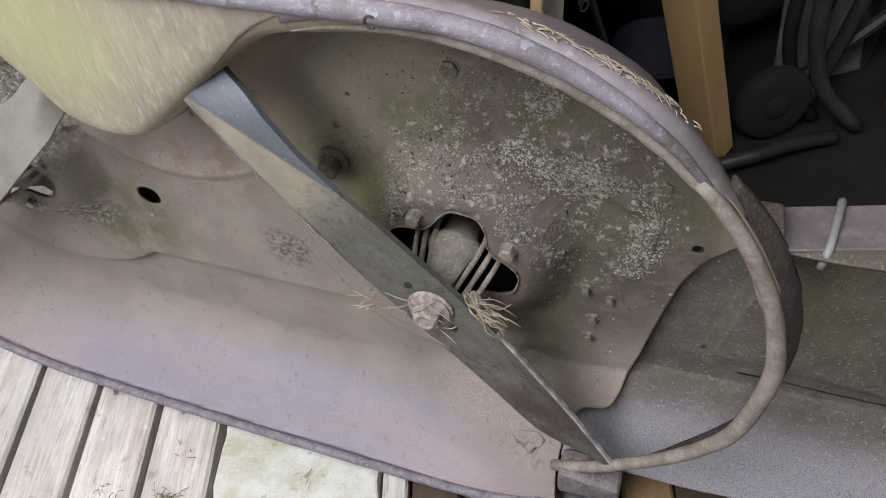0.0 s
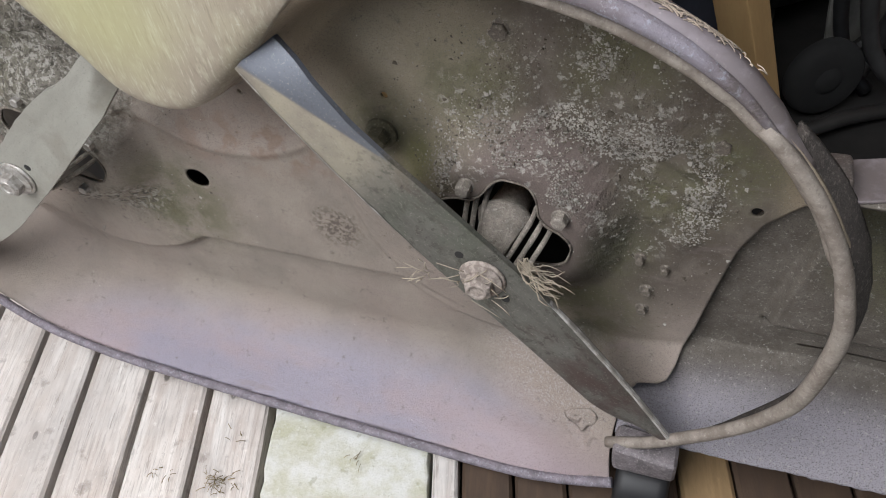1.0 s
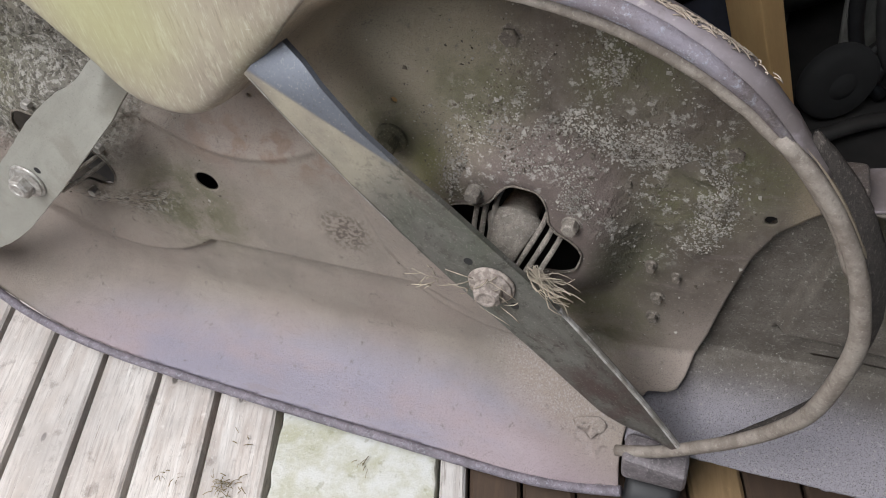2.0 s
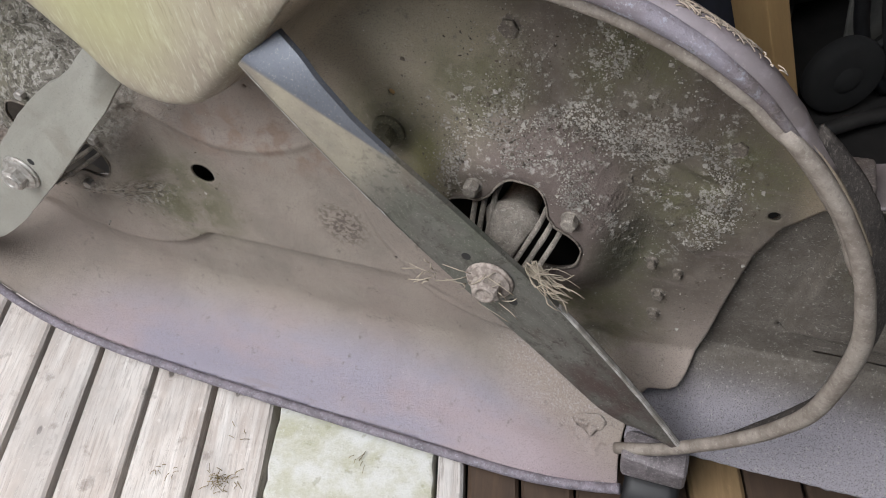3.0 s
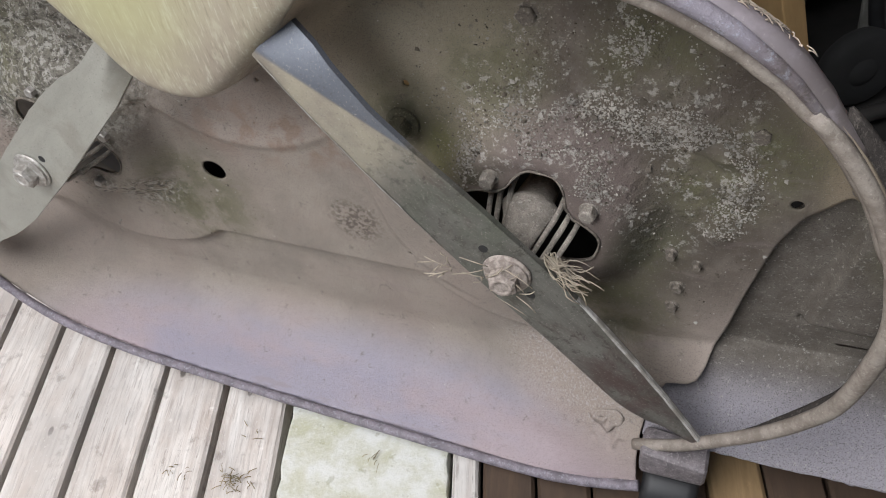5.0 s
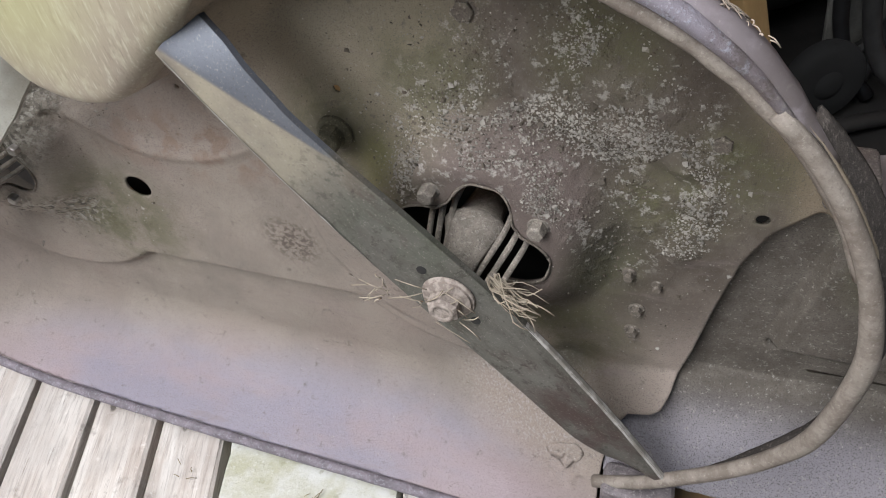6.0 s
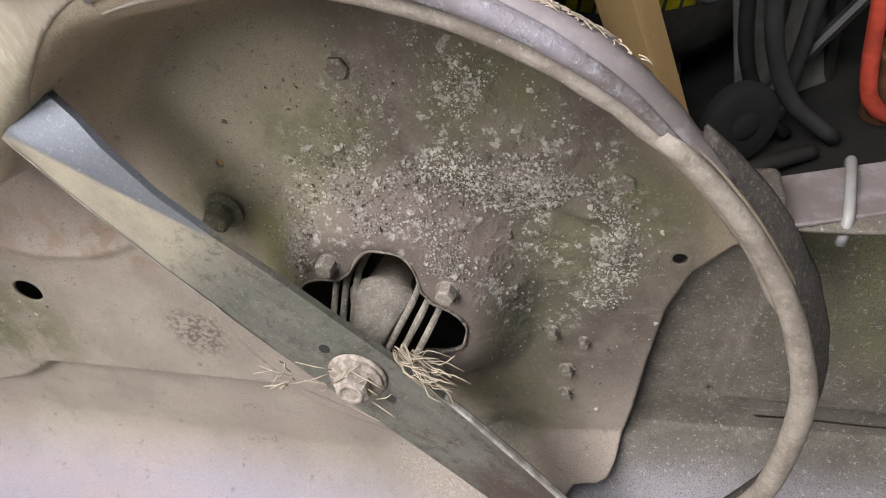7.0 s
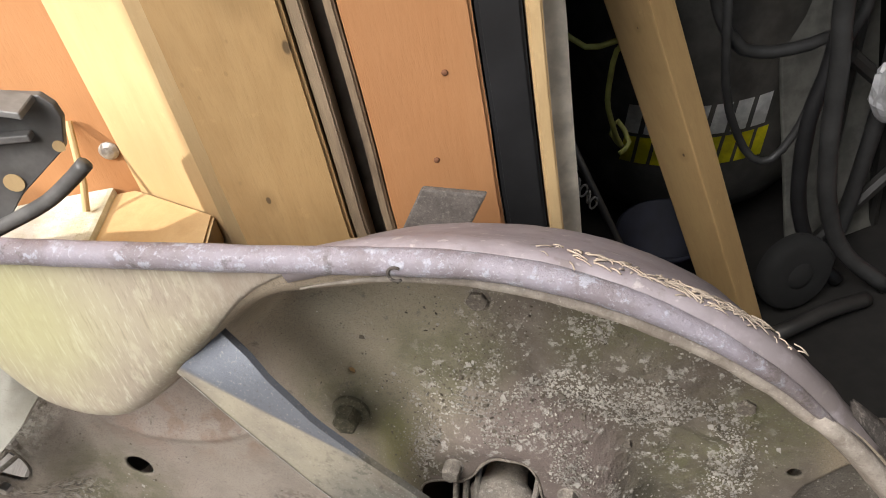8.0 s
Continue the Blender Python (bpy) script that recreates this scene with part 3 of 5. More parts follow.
INNER_LOOP = flat(spline([(*p, 0) for p in [(0.34, -0.12), (0.36, -0.04), (0.31, 0.03)] + arc((0, 0), 0.279, 15, 100, 12) + CUSP + arc(LEFT, 0.277, 98, 203, 14) + LIP + [(0.20, -0.255), (0.27, -0.21)]], 0.012))
CUT = [(0.34, 0.135), (0.248, 0.058), (0.222, 0.030), (0.207, -0.006), (0.196, -0.060), (0.186, -0.121), (0.180, -0.148), (0.174, -0.166), (0.168, -0.175), (0.160, -0.179), (0.148, -0.182), (0.140, -0.184), (0.134, -0.191), (0.127, -0.210), (0.124, -0.235), (0.124, -0.262), (0.130, -0.30), (0.131, -0.42), (0.6, -0.42), (0.6, 0.135)]

H = 0.0025
gu, gv = np.meshgrid(np.arange(-0.84, 0.31, H), np.arange(-0.34, 0.31, H))
d_in, d_out, d_cut = polygon_distance(gu, gv, INNER_LOOP), polygon_distance(gu, gv, OUTER_LOOP), polygon_distance(gu, gv, CUT)
r_right, r_left = np.hypot(gu, gv), np.hypot(gu - LEFT.x, gv - LEFT.y)
d_wall = d_in - 0.010 * sstep(gv, 0.10, 0.14)
soft = 0.5 * (d_wall + np.sqrt(d_wall ** 2 + 0.005 ** 2))
low = sstep(-gv, 0.10, 0.20)
steep = 0.85 * sstep(gu, -0.10, 0.08)
reach = 0.030 + low * (0.062 + 0.104 * steep)
power = 2.8 - low * (0.7 + 1.0 * steep)
rim_wall = RIM_W * np.clip(1 - soft / reach, 0, 1) ** power
raised = np.maximum(np.maximum(1 - sstep(r_right, 0.190, 0.204), 1 - sstep(r_left, 0.190, 0.204)), np.maximum(sstep(gv, -0.148, -0.134), sstep(gu, 0.02, 0.09)))
fold_v = 0.018 + 2.9 * (gu + 0.31) ** 2
span = sstep(gu, -0.47, -0.42) * (1 - sstep(gu, -0.21, -0.17))
ribs = span * (0.004 * np.exp(-(((gv - fold_v) / 0.007) ** 2)) - 0.005 * sstep(gv - fold_v, 0.0, 0.016) * (1 - sstep(gv - fold_v, 0.03, 0.12)))
ribs = ribs + 0.005 * (1 - sstep(r_right, 0.172, 0.182)) * sstep(-gu, 0.04, 0.12) * (1 - sstep(gv, 0.0, 0.06))
rough_r = sstep(0.205 - np.hypot(gu - 0.05, gv - 0.09), 0, 0.08)
rough_l = sstep(0.24 - np.hypot(gu + 0.60, gv - 0.12), 0, 0.08)
n1, n2 = field_noise(gu, gv, 30, 1.0), field_noise(gu, gv, 90, 5.0, 3)
crust = np.clip(n1 + 0.15, 0, 1) * 0.0046 + np.clip(n2, 0, 1) * 0.0036


def along(line):
    """Distance of every grid point from an open line."""
    return np.min([np.hypot(gu - a, gv - b) for a, b in flat(spline([(*p, 0) for p in line], 0.004))], 0)


SPIRAL = [(-0.058, 0.056), (-0.045, 0.080), (-0.013, 0.102), (0.032, 0.118), (0.0735, 0.1085), (0.106, 0.098), (0.146, 0.089), (0.164, 0.066)]
RIDGE = [(0.075, 0.185), (0.0915, 0.1647), (0.1157, 0.1326), (0.146, 0.095), (0.166, 0.062), (0.170, 0.030), (0.164, 0.000)]
INNER = [(-0.050, 0.062), (-0.016, 0.074), (0.020, 0.079), (0.050, 0.066), (0.072, 0.046)]
on_spiral, on_ridge, on_inner = along(SPIRAL), along(RIDGE), along(INNER)
lumpy = np.clip(0.6 + 0.8 * field_noise(gu, gv, 24, 3.0, 2), 0, 1.4)
caked_w = 0.0065 * lumpy * np.exp(-((on_ridge / 0.013) ** 2)) + 0.0036 * lumpy * np.exp(-((on_spiral / 0.015) ** 2)) + 0.0028 * lumpy * np.exp(-((on_inner / 0.010) ** 2))
caked_w = caked_w - 0.004 * np.exp(-((np.hypot(gu - 0.098, gv + 0.012) / 0.026) ** 2))
floor_w = -0.011 + 0.013 * raised + ribs
for r in (r_right, r_left):
    floor_w = floor_w + 0.031 * (1 - sstep(r, 0.070, 0.122))
floor_w = floor_w + caked_w + crust * np.maximum(0.30 * rough_r, 1.5 * rough_l) * sstep(np.minimum(r_right, r_left), 0.075, 0.10) + 0.0007 * n1
floor_w = floor_w - 0.008 * np.exp(-((np.hypot(gu - 0.075, gv + 0.165) / 0.018) ** 2)) + 0.010 * np.exp(-((np.hypot(gu + 0.124, gv - 0.075) / 0.028) ** 2))
tear = np.exp(-(((gu - 0.088) / 0.016) ** 2) - (((gv + 0.253) / 0.013) ** 2))
deck_w = floor_w * sstep(soft, 0.0, 0.03) + rim_wall + tear * 0.006 * np.sin(field_noise(gu, gv, 55, 12.0, 2) * 7.0 + gu * 260)


def lobed_hole(r, du, dv, first):
    ang = np.degrees(np.arctan2(dv, du))
    near = np.min([np.abs((ang - first - 90 * k + 180) % 360 - 180) for k in range(4)], 0)
    return r - (0.066 - 0.021 * (1 - sstep(near, 4, 38)))


def round_hole(u0, v0, r, squash=1.0):
    return np.hypot((gu - u0), (gv - v0) * squash) - r


keep = np.minimum.reduce([d_out - 0.001, -d_cut, lobed_hole(r_right, gu, gv, 31), lobed_hole(r_left, gu - LEFT.x, gv - LEFT.y, 12), round_hole(-0.376, -0.033, 0.0152, 1.15),
                          round_hole(0.215, 0.044, 0.0052), round_hole(-0.113, 0.117, 0.0034), round_hole(-0.145, -0.107, 0.0030), round_hole(-0.275, 0.098, 0.0026)])
bridge = np.minimum.reduce([0.012 - 0.05 * sstep(np.abs(gu + 0.262), 0.06, 0.32) - d_in, gv - 0.12])
shell_keep = np.minimum(keep, -bridge + 0.004)
panel_keep = np.minimum(keep, bridge)
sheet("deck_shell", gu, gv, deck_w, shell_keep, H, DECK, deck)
panel = sheet("bridge_panel", gu, gv, deck_w + 0.0006, panel_keep, H, PANEL, deck)
panel["label"] = "yellow-green filmed steel panel with brushed streaks"


def hole_lip(centre, first):
    """The turned-up edge of a lobed hole."""
    pts = []
    for k in range(120):
        ang = 3.0 * k
        near = min(abs((ang - first - 90 * q + 180) % 360 - 180) for q in range(4))
        r = 0.066 - 0.021 * (1 - float(sstep(np.array(near), 4, 38)))
        pts.append((centre[0] + r * math.cos(radians(ang)), centre[1] + r * math.sin(radians(ang)), 0.0335 + 0.0012 * noise.noise(Vector((k * 0.2, first, 0)))))
    pts.append(pts[0])
    return smooth(part("hole_lip", tube(pts, 0.0012, 8, wobble=0.5), DULL, deck, "torn tan edge of the spindle hole"))


hole_lip((0, 0), 31)
hole_lip(LEFT, 12)


def rim_path(points, w):
    return [Vector((p.x, p.y, w)) for p in spline([(*p, 0) for p in points], 0.008)]


# the rolled rim: bead on the upper edge, thin roll on the lower lip, bare hoop at the outlet
top_path = rim_path([(math.cos(radians(a)) * r, math.sin(radians(a)) * r) for a, r in ((38, 0.2845), (44, 0.2855), (48, 0.2870), (52, 0.2890), (60, 0.291), (68, 0.2925), (76, 0.2935), (83, 0.2935), (90, 0.2935))] + [(-0.10, 0.2935), (-0.25, 0.295), (-0.40, 0.299)] + arc(LEFT, 0.290, 92, 200, 18), RIM_W)
smooth(part("rim_bead", tube(top_path, [float(np.interp(i, (0, 8, 18, 28, 46), (0.0016, 0.0046, 0.0068, 0.0074, 0.0082))) for i in range(len(top_path))], 14, wobble=0.06), RIM, deck, "scuffed blue-grey rolled rim"))
edge_path = rim_path(arc((0, 0), 0.2800, 20, 96, 14) + [(-0.055, 0.2745), (-0.075, 0.2700)], RIM_W - 0.005)
smooth(part("inner_rim_edge", tube(edge_path, [0.0050 * min(1, (len(edge_path) - i) / 20) + 0.0004 for i in range(len(edge_path))], 8, wobble=0.2), ROD, deck, "tan rusty inner edge of the rim"))
smooth(part("lower_lip", tube(rim_path([(-0.80, -0.11)] + LIP, RIM_W - 0.001), 0.0060, 12, wobble=0.08), LIPMAT, deck, "purple rolled lower lip"))
HOOP_LINE = [(0.121, -0.233, 0.088), (0.162, -0.208, 0.0915), (0.195, -0.178, 0.094), (0.228, -0.146, 0.0955), (0.2555, -0.108, 0.098), (0.275, -0.060, 0.102), (0.283, 0.023, RIM_W)] + [(x, y, RIM_W) for x, y in arc((0, 0), 0.2835, 16, 46, 5)]
hoop_path = spline(HOOP_LINE, 0.008)
n_h = len(hoop_path) - 1
hoop_r = [float(np.interp(i / n_h, (0.0, 0.25, 0.45, 0.65, 0.8, 1.0), (0.0060, 0.0064, 0.0074, 0.0074, 0.0062, 0.0050))) for i in range(n_h + 1)]
smooth(part("outlet_hoop", tube(hoop_path, hoop_r, 14, wobble=0.025), ROD, deck, "tan dusty round bar round the outlet"))


def swept_wall(name, path, profile, material, label):
    """A wall swept along an arc round a centre, from rows of (radius, w)."""
    bm = bmesh.new()
    rows = []
    for c, a in path:
        ease = float(sstep(np.array(math.degrees(a)), 66, 92)) if c[0] == 0 else 0.0
        rag = float(sstep(np.array(math.degrees(a)), 57, 37)) if c[0] == 0 else 0.0
        row = []
        for r, w in profile:
            q = r - 0.0045 * ease * min(1.0, max(0.0, (0.1 - w) / 0.04)) - rag * 0.010 + 0.0006 * noise.noise(Vector((a * 22, w * 60, 3)))
            row.append(bm.verts.new((c[0] + q * math.cos(a), c[1] + q * math.sin(a), w)))
        rows.append(row)
    for a, b in zip(rows, rows[1:]):
        for i in range(len(profile) - 1):
            bm.faces.new((a[i], b[i], b[i + 1], a[i + 1]))
    ob = smooth(part(name, bm, material, deck, label))
    s = ob.modifiers.new("sheet_thickness", "SOLIDIFY")
    s.thickness, s.offset = 0.0025, -1
    return ob


OUTSIDE = [(0.2880, 0.1000), (0.2945, 0.1010), (0.2985, 0.0975), (0.2965, 0.085), (0.283, 0.058), (0.269, 0.030), (0.257, 0.004), (0.243, -0.013), (0.20, -0.020)]
swept_wall("outer_wall", [((0, 0), radians(37 + 69 * i / 48)) for i in range(49)], OUTSIDE, OUTER, "purple-grey painted outside of the deck wall")
swept_wall("outer_wall", [(LEFT, radians(76 + 129 * i / 50)) for i in range(51)], [(r - 0.002, w) for r, w in OUTSIDE], OUTER, "purple-grey painted outside of the deck wall")
def outlet_band():
    """The dirty strip of wall outside the hoop, dying away where the hoop turns in under the outlet."""
    bm = bmesh.new()
    rows = []
    pts = [p for p in hoop_path if p.x > 0.205]
    for i, p in enumerate(pts):
        d = (pts[min(i + 1, len(pts) - 1)] - pts[max(i - 1, 0)]).normalized()
        out = Vector((d.y, -d.x, 0)).normalized()
        k = float(np.interp(math.degrees(math.atan2(p.y, p.x)), (-40, -28, -8, 15, 46), (0.0, 0.6, 1.15, 1.0, 0.45)))
        row = []
        for j in range(7):
            f = j / 6
            o = 0.002 + 0.0125 * k * math.sin(0.5 * math.pi * f) + 0.0012 * noise.noise(Vector((i * 0.35, f * 3, 2))) + 0.0008 * noise.noise(Vector((i * 1.3, f * 7, 5)))
            row.append(bm.verts.new((p.x + out.x * o, p.y + out.y * o, p.z - 0.002 - 0.034 * f * (0.15 + 0.85 * k))))
        rows.append(row)
    for p, q in zip(rows, rows[1:]):
        for j in range(6):
            bm.faces.new((p[j], q[j], q[j + 1], p[j + 1]))
    ob = smooth(part("outlet_band", bm, SOOT, deck, "dark dirty strip of wall behind the hoop"))
    th = ob.modifiers.new("sheet_thickness", "SOLIDIFY")
    th.thickness, th.offset = 0.0025, -1


outlet_band()


smooth(part("rim_mark", tube([(-0.010 + 0.0042 * math.cos(a), 0.291 + 0.0042 * math.sin(a), RIM_W + 0.0076) for a in (0.9 + 4.4 * i / 14 for i in range(15))], 0.0009, 6), SOOT, deck, "stamped c-shaped mark"))

def torn_flap(outline, lift):
    """A curled scrap of torn paint and steel standing off the skirt."""
    cu, cv = (sum(p[k] for p in outline) / len(outline) for k in (0, 1))
    bm = bmesh.new()
    rings = []
    for k in range(5):
        f = 0.15 + 0.85 * k / 4
        ring = []
        for u, v in flat(spline([(*p, 0) for p in outline], 0.004, True)):
            x, y = cu + (u - cu) * f, cv + (v - cv) * f
            w = deck_w[int(round((y - gv[0, 0]) / H)), int(round((x - gu[0, 0]) / H))]
            ring.append(bm.verts.new((x, y, w + 0.0004 + lift * max(0.0, (y - cv) / 0.012) * f + 0.0006 * noise.noise(Vector((x * 200, y * 200, 3))))))
        rings.append(ring)
    for a, b in zip(rings, rings[1:]):
        for n in range(len(a)):
            bm.faces.new((a[n], b[n], b[(n + 1) % len(a)], a[(n + 1) % len(a)]))
    bm.faces.new(rings[0])
    ob = smooth(part("torn_flap", bm, DECK, deck, "curled scrap of torn steel skin"))
    th = ob.modifiers.new("sheet_thickness", "SOLIDIFY")
    th.thickness, th.offset = 0.001, -1


torn_flap([(0.068, -0.246), (0.080, -0.234), (0.096, -0.226), (0.106, -0.232), (0.098, -0.246), (0.084, -0.254)], 0.0014)

# blades
def blade_bm(worn=False):
    bm = bmesh.new()
    xs = [(-0.270 + 0.540 * i / 56) for i in range(57)]
    rows = []
    for x in xs:
        s = 1 if x > 0 else -1
        a = abs(x)
        lead = 0.0325 - 0.031 * (a / 0.270) ** 1.8 + 0.0007 * noise.noise(Vector((x * 60, 0, 0)))
        if worn:
            lead = float(np.interp(a, (0, 0.10, 0.14, 0.172, 0.20, 0.225, 0.27), (0.0325, 0.030, 0.026, 0.021, 0.0135, 0.010, 0.009))) + 0.0012 * noise.noise(Vector((x * 90, 4, 0)))
        trail = float(np.interp(a, (0, 0.13, 0.20, 0.24, 0.27), (-0.033, -0.033, -0.033, -0.0275, -0.024) if s > 0 or worn else (-0.033, -0.033, -0.0365, -0.0375, -0.033)))
        fold = float(np.interp(a, (0, 0.13, 0.27), (-0.032, -0.032, -0.003)))
        lift = float(np.interp(a, (0, 0.075, 0.12, 0.18, 0.22, 0.270), (0, 0.0, 0.0005, 0.001, -0.005, -0.021)))
        row = []
        for k in range(17):
            y = trail + (lead - trail) * k / 16
            part_y = max(0.0, (fold - y) / max(0.002, fold - trail))
            row.append((x, s * y, lift * part_y ** 1.1 + 0.004 * max(0, a - 0.08) / 0.18))
        rows.append(row if s > 0 else row[::-1])
    top = [[bm.verts.new((x, y, z + 0.0028)) for x, y, z in r] for r in rows]
    bot = [[bm.verts.new((x, y, z - 0.0028)) for x, y, z in r] for r in rows]
    n, m = len(rows), 17
    for i in range(n - 1):
        for k in range(m - 1):
            bm.faces.new((top[i][k], top[i + 1][k], top[i + 1][k + 1], top[i][k + 1]))
            bm.faces.new((bot[i][k], bot[i][k + 1], bot[i + 1][k + 1], bot[i + 1][k]))
        bm.faces.new((top[i][0], bot[i][0], bot[i + 1][0], top[i + 1][0]))
        bm.faces.new((top[i][m - 1], top[i + 1][m - 1], bot[i + 1][m - 1], bot[i][m - 1]))
    for i in (0, n - 1):
        for k in range(m - 1):
            f = (top[i][k], top[i][k + 1], bot[i][k + 1], bot[i][k])
            bm.faces.new(f if i == 0 else f[::-1])
    return bm


def bevel_bm(s):
    """The ground cutting edge on one end of a blade, a hair proud of it."""
    bm = bmesh.new()
    rows = []
    for i in range(25):
        a = 0.055 + 0.210 * i / 24
        lead = 0.0325 - 0.031 * (a / 0.270) ** 1.8
        z = 0.0036 + 0.004 * (a - 0.08) / 0.18
        wdt = 0.0004 + 0.0017 * min(1.0, (a - 0.05) / 0.06) + 0.0010 * noise.noise(Vector((a * 50, s, 0)))
        rows.append([bm.verts.new(p) for p in ((s * a, s * (lead - wdt), z), (s * a, s * (lead + 0.0006), z - 0.0012), (s * a, s * (lead + 0.0006), z - 0.0050))])
    for p, q in zip(rows, rows[1:]):
        for k in range(2):
            bm.faces.new((p[k], q[k], q[k + 1], p[k + 1]) if s > 0 else (p[k], p[k + 1], q[k + 1], q[k]))
    return bm


def spindle(centre, turn=0.0):
    """Cast housing seen through the lobed hole: a curved face between two groups of open ribs round the shaft."""
    spin = Matrix.Rotation(radians(turn), 4, "Z")
    prof = [(0.0140, 0.074), (0.0185, 0.060), (0.0240, 0.045), (0.0292, 0.035), (0.0318, 0.028), (0.0312, 0.023), (0.0235, 0.012), (0.0170, -0.03)]
    bm = bmesh.new()
    rows = []
    for k in range(25):
        a = radians(32 + 106 * k / 24)
        rows.append([bm.verts.new(((r + 0.0005 * noise.noise(Vector((k * 0.4, w * 90, 1)))) * math.cos(a), r * math.sin(a), w)) for r, w in prof])
    for p, q in zip(rows, rows[1:]):
        for m in range(len(prof) - 1):
            bm.faces.new((p[m], p[m + 1], q[m + 1], q[m]))
    body = smooth(part("spindle_housing", bm, CAST, deck, "dusty cast spindle housing with open ribs"))
    body.matrix_basis = Matrix.Translation(centre) @ spin
    th = body.modifiers.new("casting_thickness", "SOLIDIFY")
    th.thickness, th.offset = 0.005, -1
    smooth(part("shaft", revolve([(0.016, -0.06), (0.016, 0.03), (0.013, 0.036), (0.0130, 0.087)], 24), DULL, body))
    for top_u, top_v, low_u, low_v, w_top, w_low in ((-0.0355, 0.0247, -0.031, 0.0100, 0.022, 0.053), (-0.0262, 0.0288, -0.024, 0.0050, 0.022, 0.055), (-0.0165, 0.0324, -0.015, 0.0050, 0.022, 0.060),
                                                     (0.0290, 0.0200, 0.0140, 0.0000, 0.030, 0.068), (0.0365, 0.0130, 0.0220, -0.0060, 0.030, 0.068), (0.0450, 0.0060, 0.0310, -0.0120, 0.029, 0.066)):
        a, b = Vector((top_u, top_v, w_top)), Vector((low_u, low_v, w_low))
        line = spline([a + Vector((0.001, -0.002, -0.06)), a + Vector((0.0, 0.0, -0.012)), a.lerp(b, 0.12), b, b.lerp(a, -0.2)], 0.006)
        part("rib", smooth_bar(line, 0.0026), CAST, body)
    return body


def smooth_bar(line, r):
    return tube(line, r, 8, wobble=0.12)


def make_blade(centre, angle, bolt_mat, edge=True):
    b = smooth(part("blade", blade_bm(not edge), BLADE if edge else BLADE_PALE, deck, "long dull steel mower blade with bent lift wing" if edge else "pale dusty steel mower blade"))
    b.matrix_basis = Matrix.Translation(centre) @ Matrix.Rotation(radians(angle), 4, "Z")
    sh = b.modifiers.new("crisp", "EDGE_SPLIT")
    sh.split_angle = radians(40)
    for s in (1, -1):
        if edge:
            part("cutting_edge", bevel_bm(s), EDGE, b, "bright ground edge")
    smooth(part("washer", revolve([(0.021, 0.0028), (0.022, 0.004), (0.021, 0.0058), (0.012, 0.0062)], 32), bolt_mat, b))
    part("blade_bolt", bolt_bm(0.0135, 0.015, at=(0, 0, 0.0055)), bolt_mat, b)
    smooth(part("bolt_boss", revolve([(0.0100, 0.0195), (0.0100, 0.0212), (0.0090, 0.0220), (0.0066, 0.0217), (0.0060, 0.0200), (0.002, 0.0196)], 28), bolt_mat, b))
    # Blade holes are black discs: the dark inside them is only colour.
    hole = revolve([(0.0042, 0.0016), (0.0042, 0.0031)], 16, at=(-0.031, 0.002, 0))
    part("blade_hole_disc", hole, BLACK, b)
    part("blade_hole_disc", revolve([(0.0042, 0.0016), (0.0042, 0.0031)], 16, at=(0.031, -0.002, 0)), BLACK, b)
    return b


# Black discs added behind the spindle holes so that they look dark.
for cx, cy in ((0, 0), (LEFT.x, LEFT.y)):
    smooth(part("backing_disc", revolve([(0.05, -0.075), (0.152, -0.074), (0.157, -0.068), (0.142, -0.062), (0.157, -0.056), (0.152, -0.050), (0.05, -0.049)], 40, at=(cx, cy, 0)), BLACK, deck, "black disc added behind the deck so its holes look dark"))
spindle((0, 0, 0))
spindle(tuple(LEFT), -35)
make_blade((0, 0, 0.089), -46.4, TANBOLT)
make_blade((LEFT.x, LEFT.y, 0.088), 40.8, ZINC, edge=False)

# bolts of the spindle flanges and of the baffle brackets
for k, (u, v) in enumerate(((0.056, 0.032), (-0.032, 0.052), (-0.055, -0.034), (0.033, -0.055))):
    b = part("flange_bolt", bolt_bm(0.0072, 0.0155, turn=0.4 * k), CAST, deck)
    b.location = (u, v, 0.029)
for a in (12, 102, 192, 282):
    b = part("flange_bolt", bolt_bm(0.0058, 0.012, turn=a), ZINC, deck)
    b.location = (LEFT.x + 0.062 * math.cos(radians(a)), LEFT.y + 0.062 * math.sin(radians(a)), 0.029)
for u, v, r, hgt in ((0.1345, -0.0775, 0.0050, 0.008), (0.1326, -0.1065, 0.0050, 0.008), (0.1252, -0.034, 0.0040, 0.010), (0.149, -0.0425, 0.0036, 0.009), (-0.119, 0.080, 0.0110, 0.018), (-0.002, 0.191, 0.008, 0.005),
                     (0.052, 0.108, 0.003, 0.006), (0.066, 0.088, 0.003, 0.006), (0.098, 0.062, 0.003, 0.006), (0.178, 0.107, 0.007, 0.005)):
    b = part("deck_bolt", bolt_bm(r, hgt, turn=u * 9), GRIME if r > 0.0105 else DULL, deck)
    b.location = (u, v, 0.001 if r < 0.01 else 0.010)


